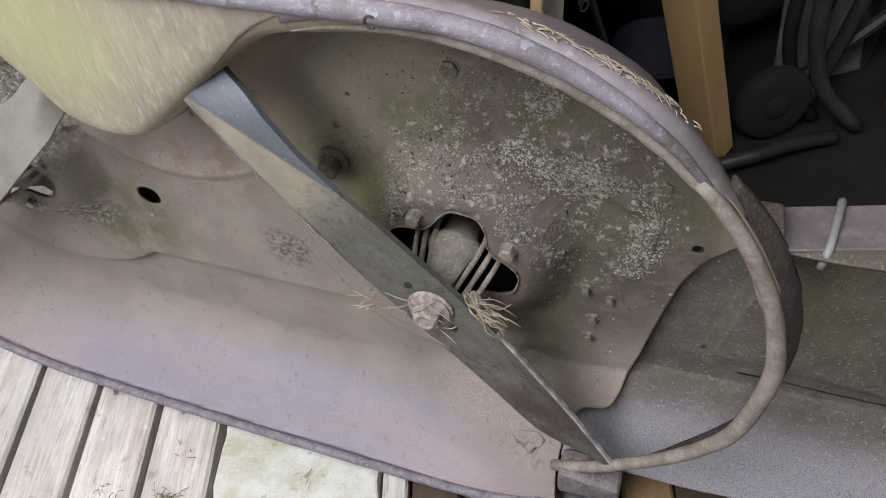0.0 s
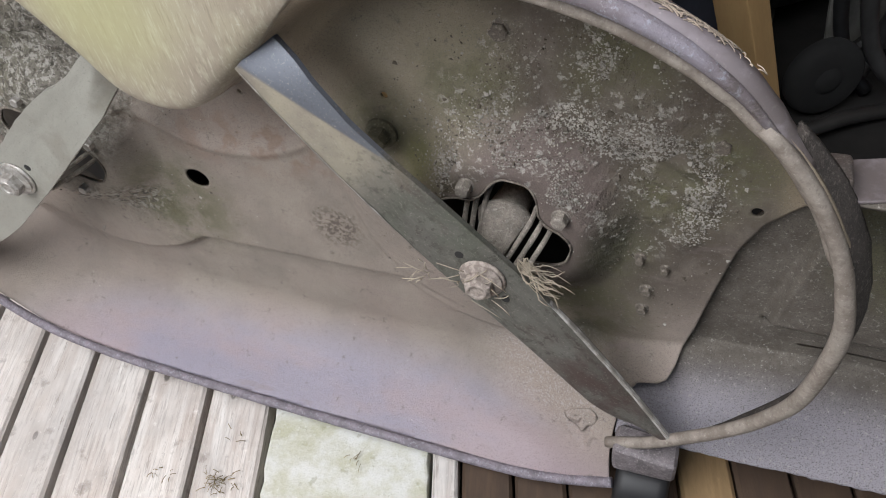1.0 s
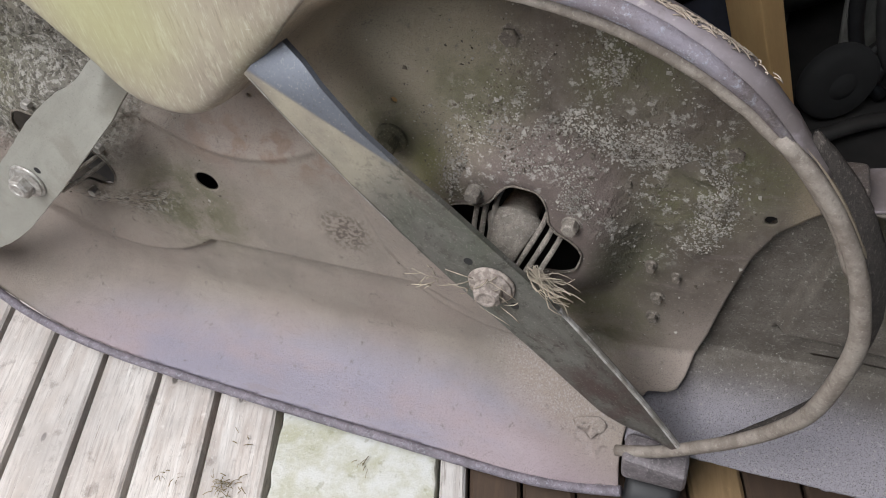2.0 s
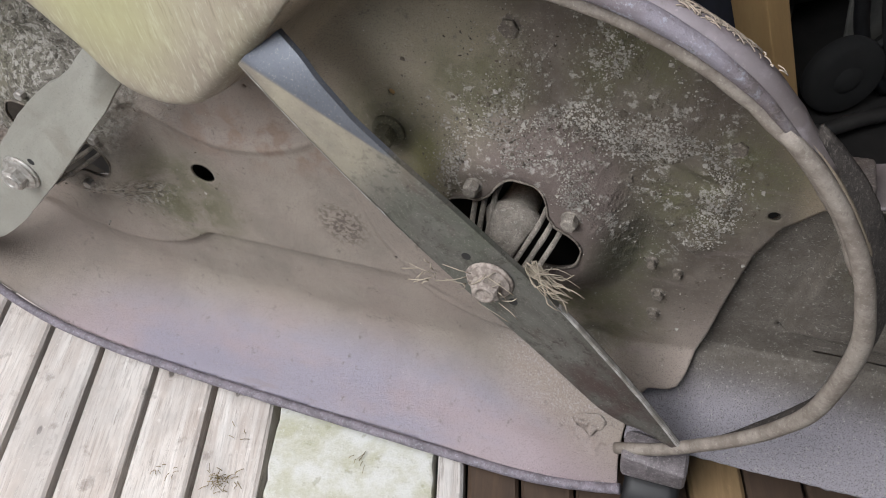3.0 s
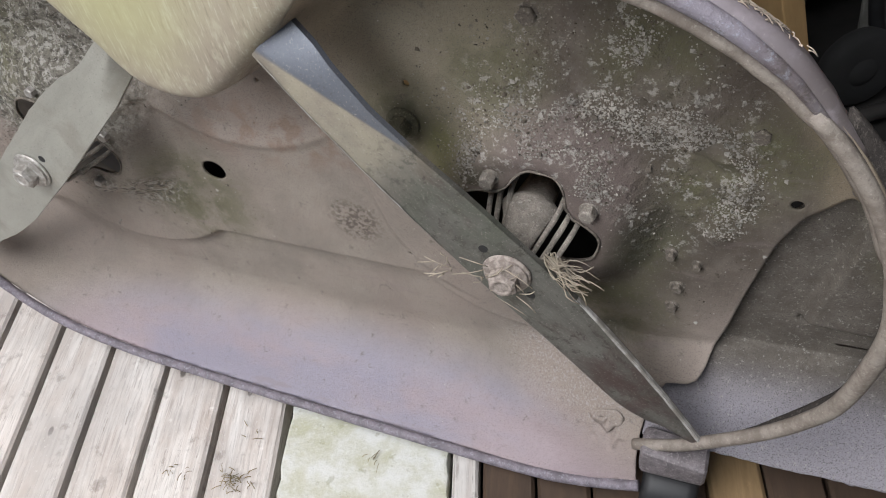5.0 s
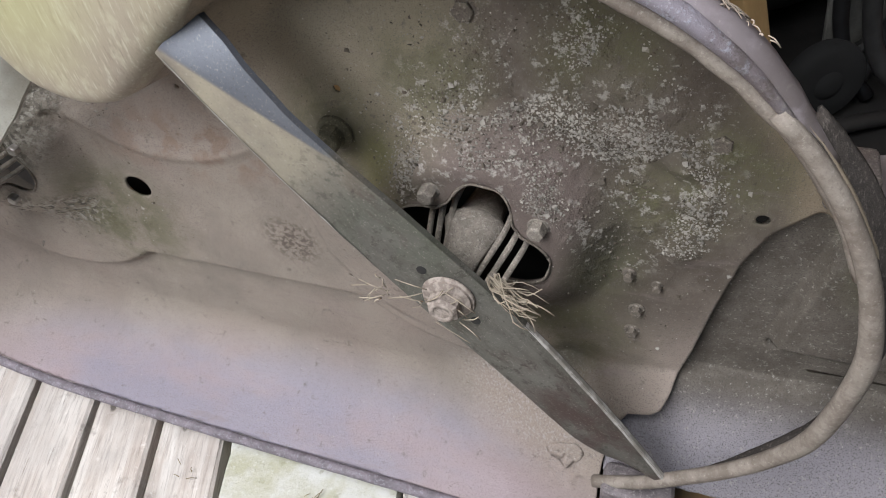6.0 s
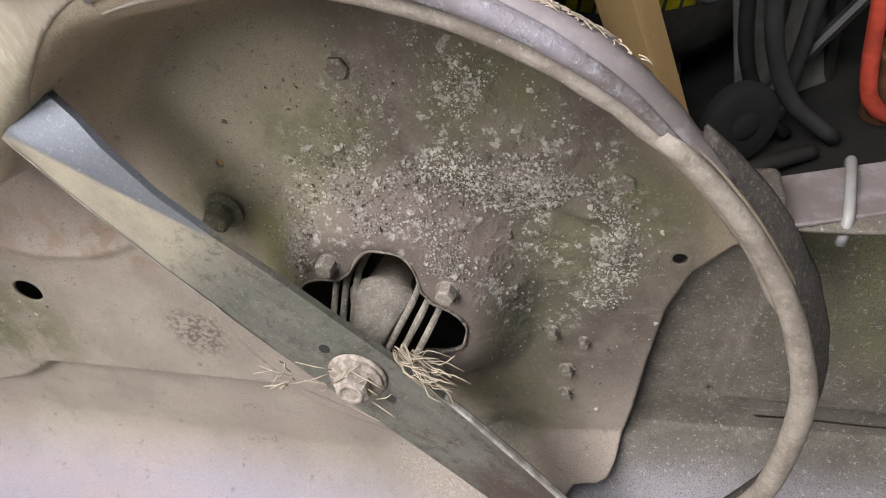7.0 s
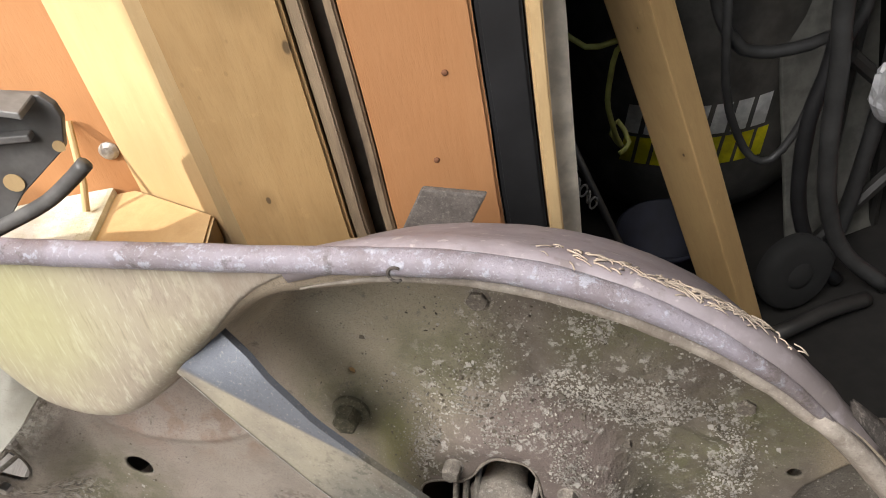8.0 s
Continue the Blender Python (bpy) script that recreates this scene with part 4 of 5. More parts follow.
# discharge chute behind the outlet
def chute_bm():
    prof = [(0.128, 0.076), (0.130, 0.060), (0.129, 0.036), (0.120, 0.022), (0.104, 0.008), (0.082, -0.006), (0.055, -0.014), (0.02, -0.016), (-0.06, -0.016), (-0.130, -0.016), (-0.150, -0.0162), (-0.157, -0.0150), (-0.1605, -0.006), (-0.166, -0.001), (-0.19, 0.015), (-0.225, 0.052), (-0.240, 0.070)]
    line = spline([(0, v, w) for v, w in prof], 0.0020)
    bm = bmesh.new()
    rows = []
    n = 170
    for i in range(n + 1):
        row = []
        for j, p in enumerate(line):
            v, w = p.y, p.z
            first = float(np.interp(v, (-0.195, -0.160, -0.12, 0.0, 0.058, 0.08), (0.126, 0.160, 0.180, 0.200, 0.242, 0.256)))
            u = first + (0.60 - first) * i / n
            if v < -0.14:
                v += 0.06 * max(0, u - 0.24)
            e = 0.0
            if -0.135 < v < 0.06:
                left = 0.247 + 0.19 * max(0.0, v + 0.100)
                inside = float(sstep(np.array(u), left - 0.004, left + 0.007)) * (1 - float(sstep(np.array(v), 0.0, 0.05)))
                foot = -0.1085 - 0.04 * (u - 0.26)
                e = inside * (0.014 * float(sstep(np.array(v), foot, foot + 0.010)) - 0.016 * math.exp(-(((v - foot) / 0.0040) ** 2)))
            rag = 0.006 * noise.noise(Vector((u * 70, 3, 0))) if j == len(line) - 1 else 0
            row.append(bm.verts.new((u, v + rag, w + e + 0.0012 * noise.noise(Vector((u * 25, v * 25, 2))))))
        rows.append(row)
    for a, b in zip(rows, rows[1:]):
        for j in range(len(line) - 1):
            bm.faces.new((a[j], a[j + 1], b[j + 1], b[j]))
    return bm


chute = smooth(part("discharge_chute", chute_bm(), CHUTE, deck, "grey-green dusty chute panel with an embossed triangle"))
t_mod = chute.modifiers.new("sheet_thickness", "SOLIDIFY")
t_mod.thickness, t_mod.offset = 0.003, -1
flange_bm = box_bm(0.258, 0.60, 0.1315, 0.1345, 0.034, 0.080, 0.001, 1)
for v in flange_bm.verts:
    v.co.z -= 0.30 * (v.co.x - 0.258)
part("chute_flange", flange_bm, OUTER, chute, "pale lilac flange along the chute")
smooth(part("wire_loop", tube(spline([(0.302, 0.128, 0.012), (0.300, 0.138, 0.022), (0.296, 0.139, 0.045), (0.292, 0.134, 0.070), (0.290, 0.120, 0.074)], 0.004), 0.003, 8), MIDGREY, chute))
smooth(part("hinge_lug", rough_board(box_bm(0.236, 0.262, 0.122, 0.150, 0.045, 0.078, 0.006, 3), 0.003), RIM, chute))

# roller and its bracket under the lower corner
part("roller_bracket", rough_board(box_bm(0.129, 0.194, -0.262, -0.222, 0.070, 0.102, 0.008, 3), 0.004, 22), BRACKET, deck, "dented grey bracket")
smooth(part("roller", revolve([(0.030, 0.0), (0.036, 0.004), (0.037, 0.012), (0.037, 0.046), (0.036, 0.054), (0.030, 0.058)], 36, (1, 0, 0), (0.134, -0.3160, 0.080)), BLACK, deck, "black plastic anti-scalp roller"))
hang = rough_board(box_bm(-0.056, -0.008, 0.16, 0.252, -0.050, -0.044, 0.002), 0.001)
for p in hang.verts:
    p.co.x += 0.55 * (p.co.y - 0.235)
    p.co.y -= 0.10 * (p.co.x + 0.03)
part("hanger_bracket", hang, HANGER, deck, "grey steel hanger plate")


# ---------------------------------------------------------------- floor
floor = tagged(new("floor", bpy.data.meshes.new("floor")), "dark ground under the gapped plank floor", "floor", kind="structure")
bm = box_bm(-3.0, 3.0, -3.2, 3.0, -0.16, -0.09, 0)
bm.to_mesh(floor.data)
bm.free()
floor.data.materials.append(SHED)


def plank(x0, x1, y0, y1, seed):
    bm = bmesh.new()
    n = 30
    prof = [(x0, -0.03), (x0, -0.004), (x0 + 0.004, 0.0), ((x0 + x1) / 2, 0.0006), (x1 - 0.004, 0.0), (x1, -0.004), (x1, -0.03)]
    rows = []
    for i in range(n + 1):
        y = y0 + (y1 - y0) * i / n
        rows.append([bm.verts.new((x + 0.0016 * noise.noise(Vector((seed, y * 9, k))), y, z + 0.001 * noise.noise(Vector((seed + 9, y * 5, k * 0.4))))) for k, (x, z) in enumerate(prof)])
    for a, b in zip(rows, rows[1:]):
        for k in range(len(prof)):
            bm.faces.new((a[k], b[k], b[(k + 1) % len(prof)], a[(k + 1) % len(prof)]))
    bm.faces.new(rows[0])
    bm.faces.new(rows[-1][::-1])
    return part("plank", bm, PLANK, floor)


for i in range(-12, 0):
    xa = -0.317 + 0.0968 * i
    plank(xa, xa + 0.0868, -1.9, 2.2, i * 3.7)
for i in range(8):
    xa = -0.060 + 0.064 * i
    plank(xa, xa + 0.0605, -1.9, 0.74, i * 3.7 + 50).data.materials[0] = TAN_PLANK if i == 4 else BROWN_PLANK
plank(-0.098, -0.066, -1.9, 2.2, 77.0)

slab_b = rough_board(box_bm(-0.316, -0.103, -0.42, 0.60, -0.05, 0.001, 0.004, 2), 0.0008, 40)
bmesh.ops.subdivide_edges(slab_b, edges=[e for e in slab_b.edges if e.calc_length() > 0.3], cuts=60)
for v in slab_b.verts:
    v.co.x += 0.004 * noise.noise(Vector((v.co.y * 45, v.co.x, 0)))
tagged(part("paving_slab", slab_b, SLAB), "pale greenish lichened concrete slab set between floor planks", "slab")


# ---------------------------------------------------------------- shed walls
def wall(name, x0, x1, y0, y1, z0, z1, material=SHED, label="plain dark boards closing the space"):
    ob = part(name, box_bm(x0, x1, y0, y1, z0, z1, 0), material)
    return tagged(ob, label, "wall", kind="structure")


tagged(part("floor_bay", box_bm(0.117, 1.9, 0.745, 2.2, -0.085, 0.0, 0.003), BAYFLOOR), "storage bay floor, near black with its shade painted in", "floor", kind="structure")
wall("wall_back", -1.75, 0.10, 0.96, 1.02, -0.09, 2.4)
wall("wall_partition", 0.10, 0.115, 0.76, 2.2, -0.09, 2.4)
wall("wall_far", 0.10, 2.1, 2.2, 2.28, -0.09, 2.4)
wall("wall_east", 1.9, 1.98, -0.4, 2.2, -0.09, 2.4)
# Unseen west side, added to block the sun except through a gap.
wall("sun_block", -1.75, -1.67, -1.75, 0.04, -0.09, 2.4)
wall("sun_block_low", -1.75, -1.67, 0.04, 0.32, -0.09, 1.46)
wall("sun_block_high", -1.75, -1.67, 0.04, 0.32, 2.05, 2.4)
wall("sun_block_back", -1.75, -1.67, 0.32, 0.96, -0.09, 2.4)
# Roof added out of view: it holds light off the back and right.
for nm, x0, x1, y0, y1 in (("ceiling", -1.75, 1.98, 0.52, 2.28), ("ceiling_side_1", 0.46, 0.75, -0.8, 0.52), ("ceiling_side_2", 1.35, 1.98, -0.8, 0.52), ("ceiling_side_3", 0.75, 1.35, -0.8, -0.4), ("ceiling_side_4", 0.75, 1.35, 0.2, 0.52), ("ceiling_front", -1.75, 1.98, -1.0, -0.8)):
    tagged(part(nm, box_bm(x0, x1, y0, y1, 2.4, 2.46, 0), SHED), "dark roof boards added out of view to limit the light", "ceiling", kind="structure")
# Unseen board added above the bay only to cut the light reaching it.
tagged(part("bay_light_block", box_bm(0.117, 1.9, 0.74, 2.2, 0.98, 1.02, 0), SHED), "boards added out of view to keep light off the bay", "ceiling", kind="structure")
tagged(part("ground", box_bm(-60, 60, -60, 60, -0.24, -0.165, 0), DEBRIS), "bare earth round the shed", "ground", kind="structure")


def timber(name, x0, x1, y0, y1, z0, z1, material, label, cat="board", bevel=0.003):
    bm = box_bm(x0, x1, y0, y1, z0, z1, 0)
    bmesh.ops.subdivide_edges(bm, edges=[e for e in bm.edges if abs(e.verts[0].co.z - e.verts[1].co.z) > 0.2], cuts=40)
    rough_board(bm, 0.0012, 18)
    bmesh.ops.bevel(bm, geom=[e for e in bm.edges if e.is_boundary or (len(e.link_faces) == 2 and e.calc_face_angle() > 1)], offset=bevel, segments=2, affect="EDGES")
    return tagged(part(name, bm, material), label, cat, kind="structure")


timber("stud_1", -0.153, -0.062, 0.68, 0.718, 0.0, 2.4, STUD, "tan softwood stud with a dark knot", "stud")
timber("stud_edge", -0.060, -0.049, 0.684, 0.72, 0.0, 2.4, BARK, "rough sawn waney timber edge", "stud", 0.002)
timber("stud_2", -0.024, 0.067, 0.68, 0.718, 0.0, 2.4, ORANGE, "orange-stained softwood stud with nail heads", "stud")
timber("stud_2_edge", -0.034, -0.026, 0.684, 0.72, 0.0, 2.4, BARK, "rough sawn waney timber edge", "stud", 0.002)
plan = [(-0.329, 0.908), (-0.222, 0.825), (-0.152, 0.842), (-0.200, 0.909)]
bm = bmesh.new()
rings = [[bm.verts.new((x + 0.0008 * noise.noise(Vector((x * 30, z * 9, 1))), y, z)) for x, y in plan] for z in (0.30 + 0.05 * k for k in range(43))]
for lo, hi in zip(rings, rings[1:]):
    for k in range(4):
        bm.faces.new((lo[k], lo[(k + 1) % 4], hi[(k + 1) % 4], hi[k]))
bm.faces.new(rings[0][::-1])
bm.faces.new(rings[-1])
bmesh.ops.bevel(bm, geom=[e for e in bm.edges if len(e.link_faces) == 2 and e.calc_face_angle() > 0.5], offset=0.003, segments=2, affect="EDGES")
bmesh.ops.recalc_face_normals(bm, faces=bm.faces[:])
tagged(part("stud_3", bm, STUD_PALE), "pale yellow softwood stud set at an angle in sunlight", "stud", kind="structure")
timber("sheathing", -1.67, -0.10, 0.91, 0.922, 0.30, 2.4, ORANGE, "orange plywood sheathing panel", "panel", 0.001)
timber("black_post", 0.069, 0.103, 0.68, 0.72, 0.0, 2.4, BLACK, "flat black painted post", "post")
timber("post_strip", 0.105, 0.117, 0.68, 0.72, 0.0, 2.4, STUD_PALE, "narrow pale wooden strip", "strip", 0.002)
timber("pale_strip", 0.118, 0.140, 0.722, 0.735, 0.0, 2.4, PALEWALL, "dirty off-white board edge", "strip", 0.002)
bm = bmesh.new()
sill_rings = [[bm.verts.new((x, y, z)) for x, y in ((-0.372, 0.909), (-0.372, 0.735), (-0.228, 0.735), (-0.228, 0.8275), (-0.333, 0.909))] for z in (0.425, 0.461)]
for k in range(5):
    bm.faces.new((sill_rings[0][k], sill_rings[0][(k + 1) % 5], sill_rings[1][(k + 1) % 5], sill_rings[1][k]))
bm.faces.new(sill_rings[0][::-1])
bm.faces.new(sill_rings[1])
bmesh.ops.recalc_face_normals(bm, faces=bm.faces[:])
bmesh.ops.bevel(bm, geom=bm.edges[:], offset=0.003, segments=2, affect="EDGES")
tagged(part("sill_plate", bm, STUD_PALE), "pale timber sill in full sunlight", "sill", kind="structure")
# Pale block added where bright outdoor ground shows through the gap.
tagged(part("ledge", rough_board(box_bm(-0.90, -0.356, 0.80, 0.91, 0.38, 0.470, 0.006), 0.002), SLAB), "pale ledge added in place of bright ground outside", "ledge", kind="structure")


# nail heads in the orange stud
for x, z in ((0.046, 0.699), (0.040, 0.641), (0.021, 0.568), (0.030, 0.80), (0.024, 0.92)):
    nail = smooth(part("nail_head", revolve([(0.0024, 0.0), (0.0025, 0.0004), (0.0020, 0.0008)], 16, (0, -1, 0), (x, 0.680, z)), RUST))
    tagged(nail, "small rusty nail head in the orange stud", "nail", "nails in the stud")
bolt_head = tagged(part("carriage_bolt", revolve([(0.011, 0.0), (0.011, 0.002), (0.007, 0.006), (0.002, 0.0075)], 24, (0, -1, 0), (-0.341, 0.910, 0.515)), ZINC), "round bolt head in the orange sheathing", "bolt")


# leaning brace
def lean_box(name, a, b, wx, wy, material, label, cat):
    a, b = Vector(a), Vector(b)
    L = (b - a).length
    bm = box_bm(-wx / 2, wx / 2, -wy / 2, wy / 2, 0, L, 0.003)
    ob = part(name, bm, material)
    z = (b - a).normalized()
    x = Vector((1, 0, 0)) - z * z.x
    x.normalize()
    y = z.cross(x)
    m = Matrix((x, y, z)).transposed().to_4x4()
    ob.matrix_world = Matrix.Translation(a) @ m @ Matrix.Rotation(radians(-43), 4, "Z")
    return tagged(ob, label, cat)


lean_box("leaning_timber", (0.410, 0.95, 0.0), (0.143, 0.95, 0.975), 0.054, 0.047, BRACE, "yellow softwood timber leaning in front of a black tank", "timber")


# ---------------------------------------------------------------- compressor and clutter at the back
comp = tagged(empty("air_compressor", pose(0.45, 1.36, 0.0)), "black upright air compressor tank with white and yellow lettering shapes", "compressor")
smooth(part("tank", revolve([(0.10, 0.04), (0.19, 0.06), (0.215, 0.10), (0.22, 0.16), (0.22, 0.62), (0.21, 0.68), (0.17, 0.72), (0.06, 0.735)], 48), TANK, comp))
for i in range(3):
    a = radians(120 * i - 90)
    part("foot", box_bm(0.15 * math.cos(a) - 0.03, 0.15 * math.cos(a) + 0.03, 0.15 * math.sin(a) - 0.03, 0.15 * math.sin(a) + 0.03, 0.0, 0.07, 0.006), TANK, comp)


def logo_block(x, z, w, h, mat):
    """A slanted block lying on the curved tank."""
    bm = bmesh.new()
    rows = []
    for i in range(4):
        xx = x + w * i / 3
        for_r = []
        for j in (0, 1):
            px = xx + j * h * 0.22
            a = px / 0.2215
            for_r.append(bm.verts.new((0.2215 * math.sin(a), -0.2215 * math.cos(a), z + j * h)))
        rows.append(for_r)
    for p, q in zip(rows, rows[1:]):
        bm.faces.new((p[0], q[0], q[1], p[1]))
    bmesh.ops.solidify(bm, geom=bm.faces[:], thickness=-0.001)
    part("logo_block", bm, mat, comp)


for i in range(7):
    logo_block(-0.163 + i * 0.0325, 0.231, 0.0245, 0.051, WHITE)
for i in range(9):
    logo_block(-0.172 + i * 0.0258, 0.175, 0.0200, 0.050, YELLOW)



def hose(name, pts, r, mat, label, cat="hose"):
    return tagged(smooth(part(name, tube(spline(pts, 0.02), r, 10), mat)), label, cat)


hose("yellow_cord", [(0.150, 1.0, 0.978), (0.160, 1.0, 0.58), (0.193, 1.0, 0.497), (0.225, 1.0, 0.480), (0.262, 1.0, 0.486), (0.246, 1.0, 0.470), (0.238, 1.0, 0.440), (0.235, 1.01, 0.40), (0.240, 1.02, 0.37), (0.252, 1.04, 0.325), (0.262, 1.05, 0.300), (0.250, 1.06, 0.318), (0.262, 1.07, 0.330), (0.272, 1.05, 0.305), (0.256, 1.04, 0.296)], 0.0036, YCORD, "thin yellow cord knotted beside the black tank", "cord")
hose("air_hose", [(0.36, 1.05, 0.978), (0.375, 1.05, 0.55), (0.403, 1.05, 0.435), (0.44, 1.05, 0.405), (0.484, 1.05, 0.400), (0.53, 1.05, 0.407), (0.575, 1.05, 0.44), (0.62, 1.05, 0.978)], 0.0085, HOSE, "grey rubber air hose looped before the tank")
hose("cable_loop", [(0.375, 1.02, 0.978), (0.386, 1.02, 0.465), (0.397, 1.03, 0.36), (0.423, 1.05, 0.285), (0.447, 1.05, 0.240), (0.476, 1.05, 0.231), (0.505, 1.05, 0.268), (0.524, 1.05, 0.326), (0.545, 1.05, 0.43), (0.57, 1.05, 0.978)], 0.0058, HOSE, "thin grey cable looping past the tank", "cable")
hose("hanging_hose", [(0.50, 1.0, 0.978), (0.515, 1.0, 0.50), (0.523, 1.0, 0.40), (0.528, 1.0, 0.28), (0.54, 0.995, 0.173), (0.575, 0.99, 0.08), (0.64, 0.97, 0.013)], 0.0125, HOSE, "dark grey rubber hose hanging to the floor")
hose("hanging_hose", [(0.545, 1.03, 0.978), (0.535, 1.03, 0.45), (0.512, 1.03, 0.30), (0.515, 1.03, 0.16), (0.545, 1.02, 0.06), (0.58, 1.0, 0.012)], 0.011, BLACK, "black rubber hose hanging to the floor")
hose("hanging_hose", [(0.70, 1.10, 0.978), (0.66, 1.10, 0.50), (0.64, 1.08, 0.25), (0.60, 1.06, 0.03), (0.57, 1.03, 0.013)], 0.012, HOSE, "dark grey rubber hose hanging to the floor")
hose("red_hose", [(0.70, 1.0, 0.978), (0.67, 1.0, 0.38), (0.675, 1.0, 0.20), (0.69, 0.99, 0.06), (0.74, 0.98, 0.015)], 0.012, RED, "red rubber hose hanging to the floor")


# tool frame of dark bars, a drum, a grey sheet and bagged hardware behind the leaning timber
rack = tagged(empty("tool_rack", pose(0.62, 1.13, 0)), "dark metal rack of folded bars standing on the floor", "rack")
for a, b2 in (((-0.02, 0, 0), (0.03, 0.02, 0.8)), ((0.08, 0, 0), (0.05, 0.02, 0.8)), ((0.16, 0.02, 0), (0.10, 0.02, 0.8)), ((-0.05, -0.05, 0.02), (0.18, -0.05, 0.28)), ((-0.03, -0.04, 0.35), (0.20, -0.03, 0.12))):
    part("bar", tube([a, b2], 0.011, 8), RACKBAR, rack)
drum = tagged(empty("bucket", pose(0.325, 1.05, 0)), "dark blue-black plastic bucket on the floor", "bucket")
smooth(part("bucket_wall", revolve([(0.058, 0.0), (0.060, 0.004), (0.070, 0.13), (0.074, 0.132), (0.074, 0.140), (0.069, 0.140), (0.056, 0.012), (0.02, 0.010)], 40), BLUEBLACK, drum))
smooth(part("bucket_handle", tube(spline([(0.074, 0, 0.125), (0.06, -0.06, 0.10), (0, -0.085, 0.085), (-0.06, -0.06, 0.10), (-0.074, 0, 0.125)], 0.01), 0.003, 8), MIDGREY, drum))
bag = bmesh.new()
bmesh.ops.create_icosphere(bag, subdivisions=3, radius=0.5)
for v in bag.verts:
    n3 = noise.noise(v.co * 5)
    v.co = Vector((v.co.x * 0.05, v.co.y * 0.045, 0.040 + v.co.z * 0.08)) * (1 + 0.25 * n3)
    v.co.z = max(0.001, v.co.z)
bag_ob = tagged(part("plastic_bag", bag, CHROME), "crumpled shiny plastic bag of hardware hung among hoses", "bag")
bag_ob.location = (0.590, 0.985, 0.305)
part("bag_string", tube([(-0.002, 0, 0.078), (0.003, 0, 0.40), (0.0, 0, 0.673)], 0.0016, 6), BLACK, bag_ob)

# chain on the partition, a rod, a small wheel and a sheet of board leaning in the bay
chain = tagged(empty("hanging_chain", pose(0.117, 0.85, 0.475)), "dark steel chain hanging on the bay's partition", "chain")
for i in range(12):
    p0 = Vector((0.004 + 0.0052 * i, 0.002, -0.003 - 0.0098 * i))
    ring = [p0 + Vector((0.0042 * math.cos(q) * (i % 2) + 0.0018 * math.sin(q), 0.0042 * math.cos(q) * (1 - i % 2), 0.0074 * math.sin(q))) for q in (2 * math.pi * n / 14 for n in range(15))]
    smooth(part("link", tube(ring, 0.0014, 6), MIDGREY, chain))
tagged(smooth(part("steel_rod", tube([(0.168, 0.93, 0.41), (0.235, 0.925, 0.20), (0.300, 0.92, 0.006)], 0.005, 10), RACKBAR)), "thin dark steel rod leaning by the tank", "rod")
wheel = tagged(empty("small_wheel", pose(0.500, 0.985, 0.0)), "small black rubber wheel lying against the tank", "wheel")
tyre = smooth(part("tyre", revolve([(0.030, -0.016), (0.052, -0.018), (0.060, -0.011), (0.062, 0.0), (0.060, 0.011), (0.052, 0.018), (0.030, 0.016)], 40, (0.25, -1, 0.15), (0, 0, 0.064)), MATT, wheel))
smooth(part("hub", revolve([(0.010, -0.017), (0.029, -0.012), (0.029, 0.012), (0.012, 0.022), (0.006, 0.023)], 28, (0.25, -1, 0.15), (0, 0, 0.064)), MATT, wheel))
board = tagged(part("grey_board", box_bm(-0.085, 0.085, -0.004, 0.004, 0.0, 0.42, 0.002, 1), GREYBOARD), "dull grey sheet of board leaning against the tank", "board")
board.matrix_world = pose(0.620, 1.105, 0.0, -12, 0, 14)
tagged(smooth(part("grey_pipe", tube(spline([(0.40, 0.90, 0.016), (0.46, 0.905, 0.030), (0.53, 0.93, 0.026), (0.60, 0.95, 0.015)], 0.01), 0.012, 12), RACKBAR)), "dark grey pipe end lying on the bay floor", "pipe")
can = tagged(smooth(part("rusty_can", revolve([(0.030, 0), (0.033, 0.004), (0.033, 0.11), (0.035, 0.113), (0.030, 0.118), (0.004, 0.116)], 28), RUST)), "rusty brown tin can on the floor", "can")
can.location = (0.735, 1.02, 0.0)


# ---------------------------------------------------------------- lift arm behind the deck, dark pressed steel
def plate_bm(outline, y0, y1):
    bm = bmesh.new()
    front = [bm.verts.new((x, y0, z)) for x, z in outline]
    back = [bm.verts.new((x, y1, z)) for x, z in outline]
    bm.faces.new(front)
    bm.faces.new(back[::-1])
    for i in range(len(front)):
        j = (i + 1) % len(front)
        bm.faces.new((front[i], back[i], back[j], front[j]))
    bmesh.ops.recalc_face_normals(bm, faces=bm.faces)
    bmesh.ops.bevel(bm, geom=bm.edges[:], offset=0.0008, segments=1, affect="EDGES")
    return bm


def on_deck(ob):
    ob.matrix_parent_inverse = M_DECK.inverted()
    return ob


arm = on_deck(part("lift_arm", plate_bm([(-0.44, 0.715), (-0.275, 0.690), (-0.243, 0.682), (-0.236, 0.672), (-0.235, 0.660), (-0.246, 0.634), (-0.262, 0.624), (-0.300, 0.600), (-0.345, 0.560), (-0.44, 0.50)], 0.716, 0.724), GREY, deck, "dark grey pressed lift arm with holes"))
part("arm_flange", plate_bm([(-0.44, 0.716), (-0.268, 0.693), (-0.246, 0.684), (-0.246, 0.678), (-0.268, 0.687), (-0.44, 0.708)], 0.685, 0.716), MIDGREY, arm)
part("arm_rib", plate_bm([(-0.44, 0.676), (-0.262, 0.656), (-0.262, 0.650), (-0.44, 0.668)], 0.706, 0.716), MIDGREY, arm)
